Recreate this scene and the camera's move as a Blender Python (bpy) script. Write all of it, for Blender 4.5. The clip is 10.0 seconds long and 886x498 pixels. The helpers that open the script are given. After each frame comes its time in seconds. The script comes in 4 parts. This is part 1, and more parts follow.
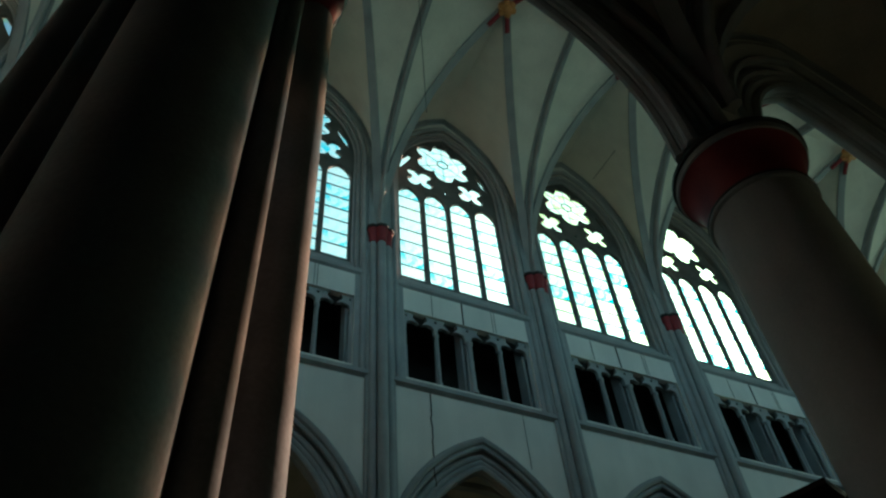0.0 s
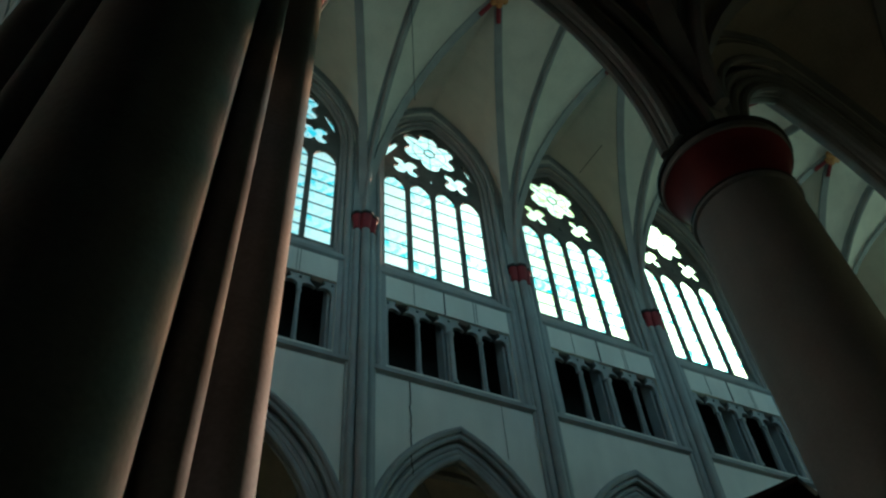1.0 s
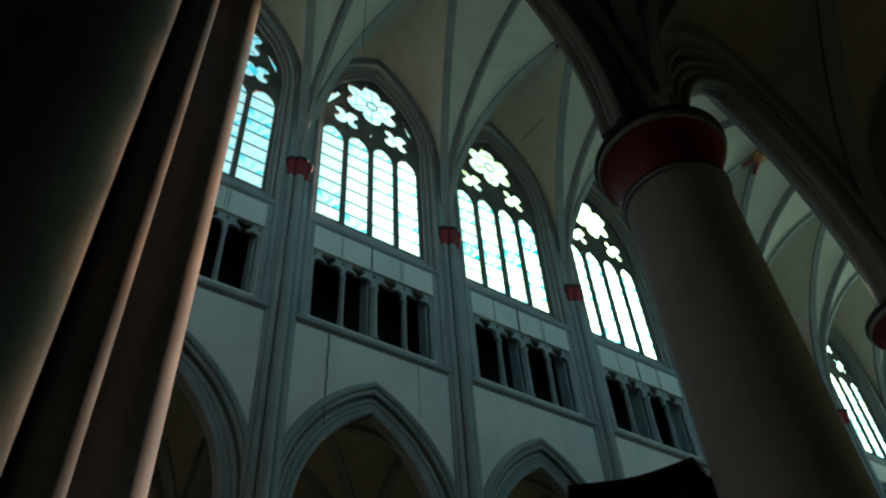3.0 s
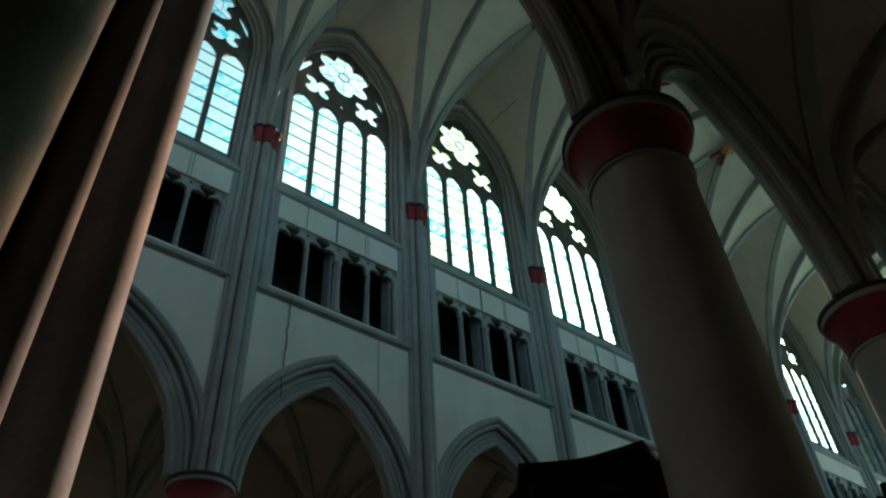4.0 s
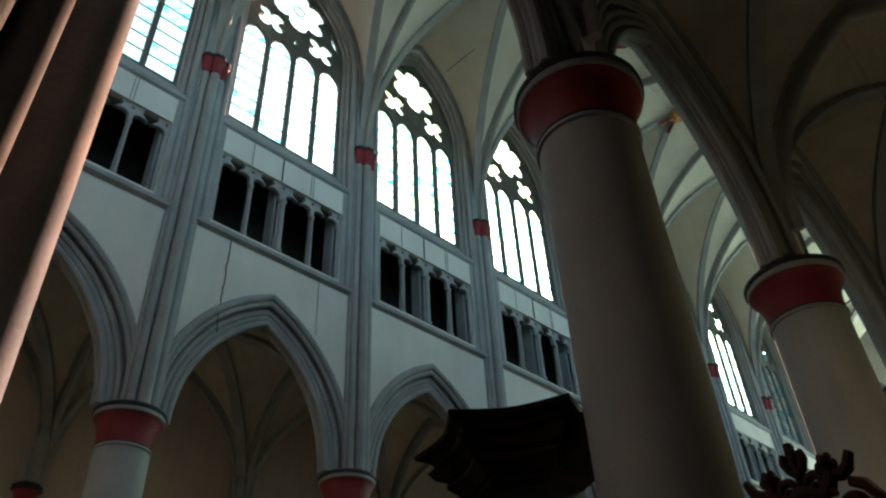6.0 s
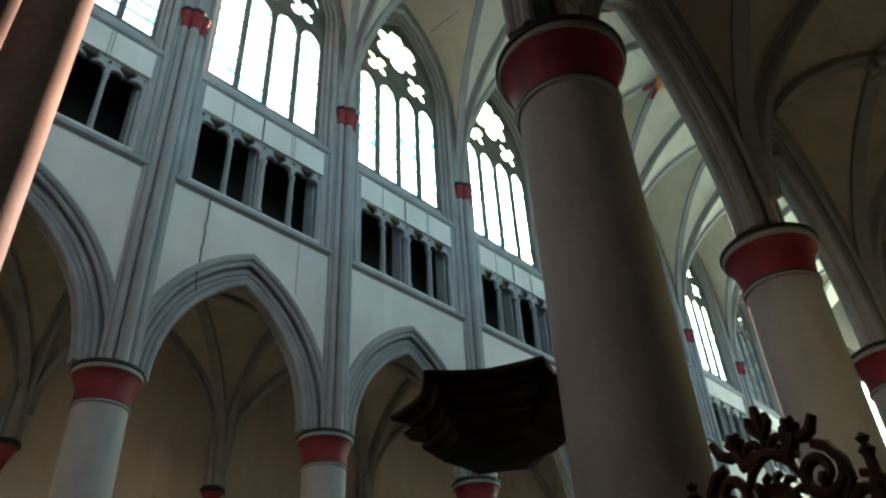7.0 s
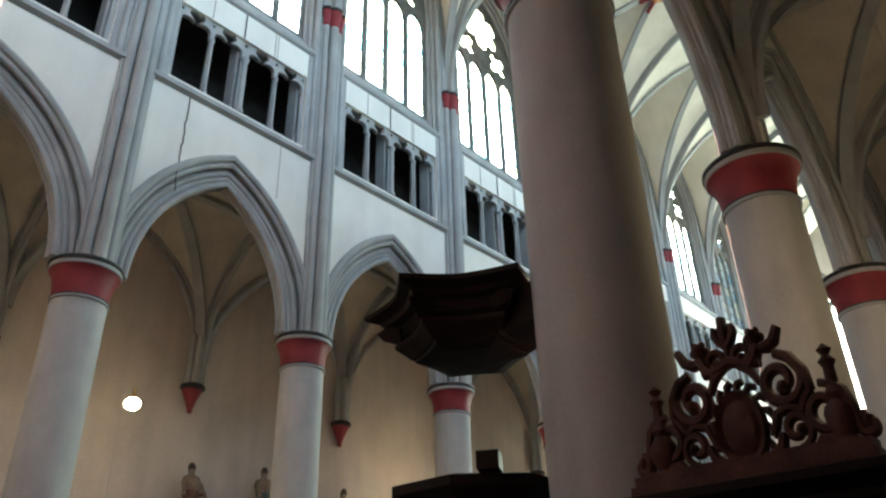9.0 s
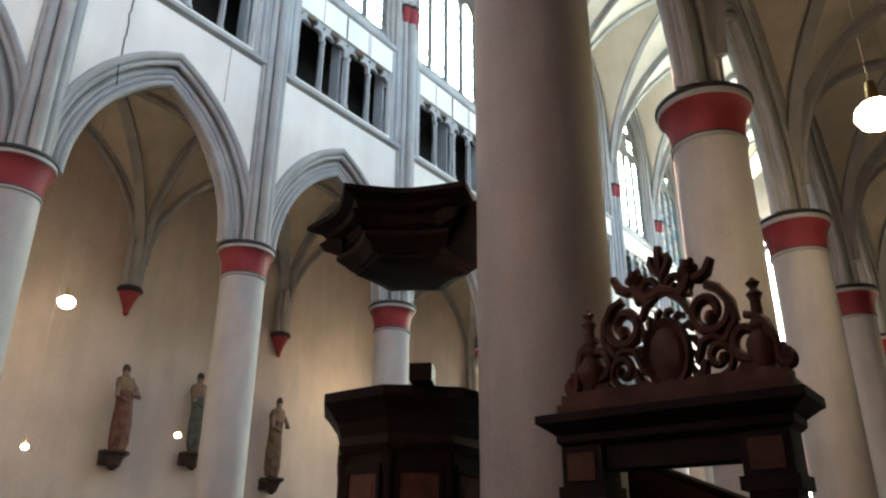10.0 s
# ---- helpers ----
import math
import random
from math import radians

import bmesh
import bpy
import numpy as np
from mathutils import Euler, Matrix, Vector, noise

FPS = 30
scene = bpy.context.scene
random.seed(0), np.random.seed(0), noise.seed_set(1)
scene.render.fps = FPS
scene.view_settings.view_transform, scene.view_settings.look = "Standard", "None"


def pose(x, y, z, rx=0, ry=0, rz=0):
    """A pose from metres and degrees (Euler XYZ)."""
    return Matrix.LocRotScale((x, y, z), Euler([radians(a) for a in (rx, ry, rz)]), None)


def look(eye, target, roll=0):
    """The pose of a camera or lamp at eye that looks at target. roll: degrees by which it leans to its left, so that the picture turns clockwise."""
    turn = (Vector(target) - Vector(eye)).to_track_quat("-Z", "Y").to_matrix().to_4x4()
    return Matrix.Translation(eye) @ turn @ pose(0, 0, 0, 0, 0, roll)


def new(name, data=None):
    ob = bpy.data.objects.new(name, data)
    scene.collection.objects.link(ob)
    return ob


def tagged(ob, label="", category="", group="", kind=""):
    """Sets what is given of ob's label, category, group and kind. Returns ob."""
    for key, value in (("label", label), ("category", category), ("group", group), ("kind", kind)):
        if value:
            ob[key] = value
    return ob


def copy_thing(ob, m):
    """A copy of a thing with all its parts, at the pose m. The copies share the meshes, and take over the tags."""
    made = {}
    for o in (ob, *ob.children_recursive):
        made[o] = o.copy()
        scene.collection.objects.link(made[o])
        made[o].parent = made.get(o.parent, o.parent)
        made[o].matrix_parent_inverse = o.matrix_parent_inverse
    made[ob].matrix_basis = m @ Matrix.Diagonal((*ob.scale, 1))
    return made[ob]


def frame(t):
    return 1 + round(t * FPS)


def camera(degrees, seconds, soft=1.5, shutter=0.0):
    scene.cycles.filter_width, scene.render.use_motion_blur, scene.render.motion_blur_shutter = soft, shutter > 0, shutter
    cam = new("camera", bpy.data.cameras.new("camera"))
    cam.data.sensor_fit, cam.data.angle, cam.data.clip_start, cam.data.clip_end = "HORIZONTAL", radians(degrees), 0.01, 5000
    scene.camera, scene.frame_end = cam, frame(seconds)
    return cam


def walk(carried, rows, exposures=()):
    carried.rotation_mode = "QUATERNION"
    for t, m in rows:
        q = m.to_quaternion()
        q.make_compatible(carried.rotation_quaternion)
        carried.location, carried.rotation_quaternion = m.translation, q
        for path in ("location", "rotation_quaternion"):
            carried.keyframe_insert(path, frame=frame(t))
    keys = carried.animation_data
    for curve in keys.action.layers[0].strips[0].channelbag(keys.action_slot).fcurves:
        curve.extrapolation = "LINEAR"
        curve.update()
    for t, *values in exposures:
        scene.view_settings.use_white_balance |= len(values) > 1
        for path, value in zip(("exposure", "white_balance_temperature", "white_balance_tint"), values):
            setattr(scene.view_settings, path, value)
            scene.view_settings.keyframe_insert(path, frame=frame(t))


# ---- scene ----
FOV = 60.6
PATH = [
    (0, -1.143, -2.359, 1.785, -29.06, 48.68, -5.72),
    (0.5, -1.126, -2.361, 1.794, -29.98, 48.43, -5.45),
    (1, -1.121, -2.344, 1.806, -30.70, 47.77, -5.15),
    (1.5, -1.123, -2.332, 1.817, -32.28, 46.74, -4.94),
    (2, -1.134, -2.324, 1.823, -34.66, 46.39, -4.86),
    (2.5, -1.145, -2.330, 1.830, -36.24, 45.26, -4.65),
    (4, -1.048, -2.303, 1.860, -41.04, 42.37, -3.91),
    (4.5, -1.065, -2.310, 1.849, -42.30, 41.00, -3.73),
    (5, -1.090, -2.311, 1.842, -44.06, 39.99, -3.83),
    (6.5, -1.053, -2.351, 1.826, -46.84, 36.89, -3.11),
    (7, -1.047, -2.363, 1.820, -47.62, 35.33, -3.27),
    (7.5, -1.015, -2.363, 1.814, -48.14, 34.48, -3.28),
    (8, -0.981, -2.353, 1.811, -48.32, 33.36, -2.76),
    (8.5, -0.973, -2.357, 1.801, -48.20, 31.62, -2.10),
    (9, -0.953, -2.347, 1.785, -48.66, 28.71, -1.65),
    (9.5, -0.917, -2.346, 1.769, -50.95, 25.72, -0.75),
    (10, -0.884, -2.329, 1.756, -52.86, 22.79, 0.37),
]

EXPOSURES = [(0, 1.87, 4760, -40), (2.5, 1.87, 4760, -40), (4.5, 2.02, 4980, -31), (6.5, 3.12, 5300, -20), (7.5, 3.62, 5350, -17), (8.5, 4.12, 5450, -10), (9, 4.45, 5520, -8), (10, 4.92, 5700, -2)]
cam = camera(FOV, 10.0, soft=2.3)
walk(cam, [(t, pose(x, y, z, 90 + pitch, 0, yaw) @ pose(0, 0, 0, 0, 0, roll)) for t, x, y, z, yaw, pitch, roll in PATH], EXPOSURES)

# ---------------------------------------------------------------- plan
B = 4.87                      # bay
XO = 3.79                     # first opposite pier
XN = 3.77                     # first near pier
FIRST, LAST = -2, 9           # pier numbers, pier 1 at XO
YF = 10.0                     # nave face of the opposite wall
YA = 10.25                    # axis of the opposite piers
YN = 0.26                     # axis of the near piers
NF = 0.51                     # nave face of the near wall
YM = (YF + NF) / 2
ZC = 8.1                      # top of the pier capitals
ZNC = 7.82                    # top of the near pier capitals
ZSTR = 12.62                  # string course under the triforium
ZSILL = 16.01
ZCAP = 17.42                   # small wall capitals
ZTOP = 24.75                   # crown of the nave vault
AISLE = 4.3                   # pier axis to outer wall
ZAB = 12.0                    # crown of the aisle vaults
X0, X1 = XO + (FIRST - 1) * B, XO + (LAST - 1) * B


def px(k):
    return XO + (k - 1) * B


# ---------------------------------------------------------------- world and daylight
SUN_EL = radians(35)
SUN_H = Vector((0.866, 0.5, 0)).normalized()      # where the sun stands, on the plan
world = bpy.data.worlds.new("sky")
scene.world = world
world.use_nodes = True
wn = world.node_tree.nodes
sky = wn.new("ShaderNodeTexSky")
sky.sky_type = "NISHITA"
sky.sun_disc = False
sky.dust_density, sky.air_density, sky.ozone_density = 6.0, 0.8, 0.5
sky.sun_elevation = SUN_EL
sky.sun_rotation = math.atan2(SUN_H.x, SUN_H.y)
world.node_tree.links.new(sky.outputs[0], wn["Background"].inputs[0])
wn["Background"].inputs[1].default_value = 0.064

sun = bpy.data.lights.new("sun", "SUN")
sun.energy, sun.angle, sun.color = 4.2, radians(0.6), (1.0, 0.36, 0.29)
to_sun = SUN_H * math.cos(SUN_EL) + Vector((0, 0, math.sin(SUN_EL)))
new("sun", sun).matrix_world = look(to_sun * 80, (0, 0, 0))


def daylight(name, centre, target, w, h, watts, colour):
    lamp = bpy.data.lights.new(name, "AREA")
    lamp.shape, lamp.size, lamp.size_y = "RECTANGLE", w, h
    lamp.energy, lamp.color = watts, colour
    new(name, lamp).matrix_world = look(centre, target)


LX = (X0 + X1) / 2
daylight("daylight_north", (LX, 10.95, 20.45), (LX, 0, 20.45), X1 - X0, 9.4, 14, (0.97, 1.0, 0.95))
daylight("daylight_south", (LX, -0.75, 20.45), (LX, 5, 20.45), X1 - X0, 9.4, 160, (1.0, 0.94, 0.84))


daylight("daylight_east", (X1 + 4.6, 5.1, 13), (0, 5.1, 13), 9.0, 18.0, 700, (1.0, 0.93, 0.80))

# ---------------------------------------------------------------- materials
def rgba(c):
    return (*c, 1)


def surface(name, a, b, scale=3.0, fine=40.0, rough=0.8, bump=0.15, metal=0.0, stain=0.0, spec=0.3):
    """Two-scale mottled surface: a and b are the colours that the mottling goes between."""
    m = bpy.data.materials.new(name)
    m.use_nodes = True
    n, l = m.node_tree.nodes, m.node_tree.links
    p = n["Principled BSDF"]
    co = n.new("ShaderNodeTexCoord")
    big = n.new("ShaderNodeTexNoise")
    big.inputs["Scale"].default_value, big.inputs["Detail"].default_value = scale, 6
    small = n.new("ShaderNodeTexNoise")
    small.inputs["Scale"].default_value, small.inputs["Detail"].default_value = fine, 4
    for t in (big, small):
        l.new(co.outputs["Object"], t.inputs["Vector"])
    mix = n.new("ShaderNodeMix")
    mix.data_type = "FLOAT"
    mix.inputs[0].default_value = 0.35
    l.new(big.outputs["Fac"], mix.inputs[2])
    l.new(small.outputs["Fac"], mix.inputs[3])
    ramp = n.new("ShaderNodeValToRGB")
    ramp.color_ramp.elements[0].position, ramp.color_ramp.elements[0].color = 0.36, rgba(a)
    ramp.color_ramp.elements[1].position, ramp.color_ramp.elements[1].color = 0.62, rgba(b)
    l.new(mix.outputs[0], ramp.inputs[0])
    last = ramp.outputs[0]
    if stain:
        streak = n.new("ShaderNodeTexNoise")
        streak.inputs["Scale"].default_value = 1.0
        mp = n.new("ShaderNodeMapping")
        mp.inputs["Scale"].default_value = (2.2, 2.2, 0.35)
        l.new(co.outputs["Object"], mp.inputs[0])
        l.new(mp.outputs[0], streak.inputs["Vector"])
        r2 = n.new("ShaderNodeValToRGB")
        r2.color_ramp.elements[0].position, r2.color_ramp.elements[0].color = 0.35, (1 - stain, 1 - stain, 1 - stain * 0.9, 1)
        r2.color_ramp.elements[1].position = 0.6
        l.new(streak.outputs["Fac"], r2.inputs[0])
        mul = n.new("ShaderNodeMix")
        mul.data_type, mul.blend_type = "RGBA", "MULTIPLY"
        mul.inputs[0].default_value = 1.0
        l.new(last, mul.inputs[6])
        l.new(r2.outputs[0], mul.inputs[7])
        last = mul.outputs[2]
    l.new(last, p.inputs["Base Color"])
    p.inputs["Roughness"].default_value = rough
    p.inputs["Metallic"].default_value = metal
    p.inputs["Specular IOR Level"].default_value = spec
    bp = n.new("ShaderNodeBump")
    bp.inputs["Strength"].default_value, bp.inputs["Distance"].default_value = bump, 0.009
    l.new(mix.outputs[0], bp.inputs["Height"])
    l.new(bp.outputs[0], p.inputs["Normal"])
    return m


PLASTER = surface("white_plaster", (0.66, 0.65, 0.61), (0.76, 0.75, 0.71), 0.8, 30, 0.9, 0.12, stain=0.06)
WEB = surface("cream_vault_plaster", (0.68, 0.66, 0.57), (0.80, 0.78, 0.69), 0.6, 22, 0.9, 0.15, stain=0.06)
BEIGE = surface("beige_aisle_plaster", (0.42, 0.375, 0.335), (0.52, 0.465, 0.415), 0.7, 26, 0.9, 0.12, stain=0.10)
# darker copy of the vault plaster: the aisles' dimness is in its colour
SHADED_WEB = surface("shaded_vault_plaster", (0.42, 0.39, 0.33), (0.54, 0.50, 0.43), 0.6, 22, 0.9, 0.15, stain=0.12)
STONE = surface("grey_painted_stone", (0.27, 0.28, 0.285), (0.36, 0.37, 0.375), 1.5, 45, 0.75, 0.15, stain=0.1)
# darker than the other mouldings, to paint in the tracery's backlit look
TRACERY = surface("backlit_tracery_stone", (0.11, 0.115, 0.11), (0.18, 0.185, 0.18), 2.0, 45, 0.85, 0.2, stain=0.1)
PIER = surface("pale_grey_pier_stone", (0.37, 0.375, 0.375), (0.46, 0.465, 0.465), 1.2, 35, 0.8, 0.2, stain=0.16)
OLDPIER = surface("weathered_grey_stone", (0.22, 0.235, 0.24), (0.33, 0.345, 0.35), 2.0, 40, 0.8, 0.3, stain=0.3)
RED = surface("red_paint", (0.15, 0.016, 0.026), (0.22, 0.030, 0.040), 2.5, 50, 0.6, 0.1)
BLACK = surface("black_paint_line", (0.015, 0.015, 0.017), (0.03, 0.03, 0.03), 3, 60, 0.6, 0.05)
# near-black, so that the floor and the unseen south wall bounce little light
FLOOR = surface("low_bounce_stone", (0.024, 0.030, 0.034), (0.046, 0.056, 0.062), 1.3, 30, 0.6, 0.2)
OAK = surface("black_oak", (0.006, 0.0035, 0.003), (0.014, 0.008, 0.006), 5, 60, 0.6, 0.2, spec=0.15)
CARVED = surface("brown_carved_oak", (0.045, 0.020, 0.016), (0.10, 0.045, 0.034), 6, 70, 0.6, 0.3, spec=0.2)
# near-black stands in for the shade inside the triforium passage
DARK = surface("shade_black", (0.010, 0.010, 0.010), (0.022, 0.021, 0.02), 3, 30, 0.95, 0.3)
IRON = surface("dark_iron", (0.02, 0.02, 0.022), (0.05, 0.048, 0.045), 8, 80, 0.5, 0.1, metal=0.7)
BRASS = surface("aged_brass", (0.35, 0.22, 0.08), (0.5, 0.34, 0.13), 8, 80, 0.35, 0.05, metal=1.0)
GILT = surface("gilded_boss", (0.42, 0.16, 0.06), (0.6, 0.34, 0.12), 6, 60, 0.45, 0.2)
FLESH = surface("pale_polychromy", (0.11, 0.08, 0.06), (0.24, 0.18, 0.13), 6, 60, 0.6, 0.2)
HAIR = surface("dark_brown_polychromy", (0.02, 0.013, 0.01), (0.05, 0.035, 0.025), 6, 60, 0.6, 0.2)
ROBE_A = surface("red_brown_polychromy", (0.05, 0.012, 0.012), (0.13, 0.07, 0.05), 5, 60, 0.6, 0.2)
ROBE_B = surface("blue_green_polychromy", (0.02, 0.035, 0.04), (0.09, 0.11, 0.10), 5, 60, 0.6, 0.2)
ROBE_C = surface("ochre_polychromy", (0.03, 0.018, 0.012), (0.14, 0.10, 0.06), 5, 60, 0.6, 0.2)


def stained_glass(name, tints):
    m = bpy.data.materials.new(name)
    m.use_nodes = True
    n, l = m.node_tree.nodes, m.node_tree.links
    n.remove(n["Principled BSDF"])
    co, ob = n.new("ShaderNodeTexCoord"), n.new("ShaderNodeObjectInfo")
    v = n.new("ShaderNodeTexVoronoi")
    v.inputs["Scale"].default_value = 6
    l.new(co.outputs["Object"], v.inputs["Vector"])
    sep = n.new("ShaderNodeSeparateColor")
    l.new(v.outputs["Color"], sep.inputs[0])
    mx = n.new("ShaderNodeMath")
    mx.operation = "MULTIPLY_ADD"
    l.new(ob.outputs["Random"], mx.inputs[0])
    mx.inputs[1].default_value = 0.45
    mul = n.new("ShaderNodeMath")
    mul.operation = "MULTIPLY"
    mul.inputs[1].default_value = 0.55
    l.new(sep.outputs[0], mul.inputs[0])
    l.new(mul.outputs[0], mx.inputs[2])
    ramp = n.new("ShaderNodeValToRGB")
    e = ramp.color_ramp.elements
    e[0].position, e[0].color = 0.0, rgba(tints[0])
    e[1].position, e[1].color = 1.0, rgba(tints[-1])
    for at, c in zip((0.25, 0.45, 0.8), tints[1:-1]):
        k = e.new(at)
        k.color = rgba(c)
    l.new(mx.outputs[0], ramp.inputs[0])
    tr, gl, ad = n.new("ShaderNodeBsdfTransparent"), n.new("ShaderNodeBsdfGlossy"), n.new("ShaderNodeMixShader")
    gl.inputs["Roughness"].default_value = 0.15
    ad.inputs[0].default_value = 0.04
    l.new(ramp.outputs[0], tr.inputs[0])
    l.new(tr.outputs[0], ad.inputs[1])
    l.new(gl.outputs[0], ad.inputs[2])
    l.new(ad.outputs[0], n["Material Output"].inputs[0])
    return m


GLASS = stained_glass("pale_leaded_glass", ((0.45, 0.86, 0.92), (0.86, 0.97, 0.95), (0.95, 0.97, 0.95), (0.95, 0.96, 0.88), (0.92, 0.97, 0.60)))
TINTED = stained_glass("tinted_leaded_glass", ((0.20, 0.50, 0.56), (0.52, 0.66, 0.68), (0.72, 0.76, 0.72), (0.70, 0.74, 0.58), (0.60, 0.66, 0.40)))


def lit_glass(name, colour, strength):
    m = bpy.data.materials.new(name)
    m.use_nodes = True
    p = m.node_tree.nodes["Principled BSDF"]
    p.inputs["Base Color"].default_value = (0.9, 0.85, 0.75, 1)
    p.inputs["Emission Color"].default_value = rgba(colour)
    p.inputs["Emission Strength"].default_value = strength
    return m


BULB = lit_glass("warm_lamp_glass", (1.0, 0.62, 0.32), 4)


# ---------------------------------------------------------------- mesh helpers
def mesh_of(V, F, material, smooth=False):
    me = bpy.data.meshes.new("mesh")
    me.from_pydata([tuple(v) for v in V], [], F)
    bm = bmesh.new()
    bm.from_mesh(me)
    bmesh.ops.recalc_face_normals(bm, faces=bm.faces)
    bm.to_mesh(me)
    bm.free()
    if smooth:
        me.polygons.foreach_set("use_smooth", [True] * len(me.polygons))
        me.set_sharp_from_angle(angle=radians(40))
    me.materials.append(material)
    return me


def part(name, me, parent=None, label=""):
    ob = new(name, me)
    ob.parent = parent
    if label:
        tagged(ob, label)
    return ob


def join(*shapes):
    V, F = [], []
    for v, f in shapes:
        n = len(V)
        V += list(v)
        F += [tuple(i + n for i in q) for q in f]
    return V, F


def moved(shape, m):
    return [m @ Vector(v) for v in shape[0]], shape[1]


def box(x0, x1, y0, y1, z0, z1):
    V = [(x, y, z) for z in (z0, z1) for y in (y0, y1) for x in (x0, x1)]
    return V, [(0, 2, 3, 1), (4, 5, 7, 6), (0, 1, 5, 4), (2, 6, 7, 3), (0, 4, 6, 2), (1, 3, 7, 5)]


def lathe(profile, n=32, turn=0.0):
    V, F = [], []
    for r, z in profile:
        V += [(r * math.cos(turn + 2 * math.pi * i / n), r * math.sin(turn + 2 * math.pi * i / n), z) for i in range(n)]
    for j in range(len(profile) - 1):
        for i in range(n):
            k = (i + 1) % n
            F.append((j * n + i, j * n + k, (j + 1) * n + k, (j + 1) * n + i))
    F += [tuple(range(n - 1, -1, -1)), tuple((len(profile) - 1) * n + i for i in range(n))]
    return V, F


def sweep(path, prof, side, closed=False):
    """Carries the outline prof (u along side, v to the inner side of the curve) along the path."""
    P, s, n = [Vector(p) for p in path], Vector(side).normalized(), len(prof)
    V, F, c = [], [], len(path)
    for i, p in enumerate(P):
        a = P[(i - 1) % c] if closed or i else p
        b = P[(i + 1) % c] if closed or i < c - 1 else p
        d1, d2 = (p - a), (b - p)
        d1 = d1.normalized() if d1.length > 1e-9 else d2.normalized()
        d2 = d2.normalized() if d2.length > 1e-9 else d1
        t = (d1 + d2).normalized()
        inward = s.cross(t).normalized()
        stretch = 1 / max(0.5, t.dot(d1))
        V += [p + s * u + inward * (v * stretch) for u, v in prof]
    for i in range(c if closed else c - 1):
        for j in range(n):
            k, m = (j + 1) % n, (i + 1) % c
            F.append((i * n + j, i * n + k, m * n + k, m * n + j))
    if not closed:
        F += [tuple(range(n - 1, -1, -1)), tuple((c - 1) * n + j for j in range(n))]
    return V, F


def ring(r, n=10, u=0.0, v=0.0):
    return [(u + r * math.cos(2 * math.pi * i / n), v + r * math.sin(2 * math.pi * i / n)) for i in range(n)]


def tube(path, r, n=8):
    """A round bar along any path."""
    P = [Vector(p) for p in path]
    V, F = [], []
    for i, p in enumerate(P):
        t = (P[min(i + 1, len(P) - 1)] - P[max(i - 1, 0)]).normalized()
        a = t.cross(Vector((0.31, 0.52, 0.8))).normalized()
        b = t.cross(a)
        V += [p + (a * math.cos(q) + b * math.sin(q)) * r for q in (2 * math.pi * j / n for j in range(n))]
    for i in range(len(P) - 1):
        for j in range(n):
            k = (j + 1) % n
            F.append((i * n + j, i * n + k, (i + 1) * n + k, (i + 1) * n + j))
    F += [tuple(range(n - 1, -1, -1)), tuple((len(P) - 1) * n + j for j in range(n))]
    return V, F


def arch_z(d, half, rise):
    """Height of a pointed arch at the distance d from its middle."""
    R = (half * half + rise * rise) / (2 * half)
    return math.sqrt(max(0.0, R * R - (min(abs(d), half) - half + R) ** 2))


def pointed(half, rise, n=14):
    """The outline of a pointed arch, from its left foot over the crown to its right foot."""
    R = (half * half + rise * rise) / (2 * half)
    top = math.asin(min(1, rise / R))
    right = [(half - R + R * math.cos(top * i / n), R * math.sin(top * i / n)) for i in range(n + 1)]
    return [(-x, z) for x, z in right] + right[-2::-1]


def plate(loops, y0, y1, material, bevel=0.0):
    """An upright slab in the x-z plane between y0 and y1, with the first loop as outline and the others as openings."""
    cu = bpy.data.curves.new("outline", "CURVE")
    cu.dimensions, cu.fill_mode = "2D", "BOTH"
    cu.extrude = abs(y1 - y0) / 2 - bevel
    cu.bevel_depth, cu.bevel_resolution = bevel, 1
    for loop in loops:
        sp = cu.splines.new("POLY")
        sp.points.add(len(loop) - 1)
        for q, (x, z) in zip(sp.points, loop):
            q.co = (x, z, 0, 1)
        sp.use_cyclic_u = True
    tmp = bpy.data.objects.new("outline", cu)
    scene.collection.objects.link(tmp)
    dg = bpy.context.evaluated_depsgraph_get()
    me = bpy.data.meshes.new_from_object(tmp.evaluated_get(dg), depsgraph=dg)
    bpy.data.objects.remove(tmp)
    bpy.data.curves.remove(cu)
    me.transform(Matrix.Translation((0, (y0 + y1) / 2, 0)) @ Matrix.Rotation(radians(90), 4, "X"))
    me.materials.clear()
    me.materials.append(material)
    return me


def shifted(loop, dx, dz=0.0):
    return [(x + dx, z + dz) for x, z in loop]


def thing(name, label, category, at=(0, 0, 0), group="", kind=""):
    ob = new(name)
    ob.empty_display_size = 0.2
    ob.matrix_basis = Matrix.Translation(at)
    return tagged(ob, label, category, group, kind)


def structure(name, me, label, category="structure"):
    return tagged(new(name, me), label, category, kind="structure")


# ---------------------------------------------------------------- floor and closing walls
YOUT, YIN = YA + AISLE, YN - AISLE
structure("floor", mesh_of(*box(X0 - 3, X1 + 6, YIN - 1, YOUT + 1, -0.3, 0), FLOOR), "worn grey stone paving of the church", "floor")
structure("wall_aisle_north", mesh_of(*box(X0 - 3, X1 + 6, YOUT, YOUT + 0.6, 0, 14), BEIGE), "beige plastered outer wall of the far aisle", "wall")
# unseen wall, given the floor's dark colour to hold back bounced light
structure("wall_aisle_south", mesh_of(*box(X0 - 3, X1 + 6, YIN - 0.6, YIN, 0, 14), FLOOR), "unseen outer wall of the near aisle, near-black to cut bounced light", "wall")
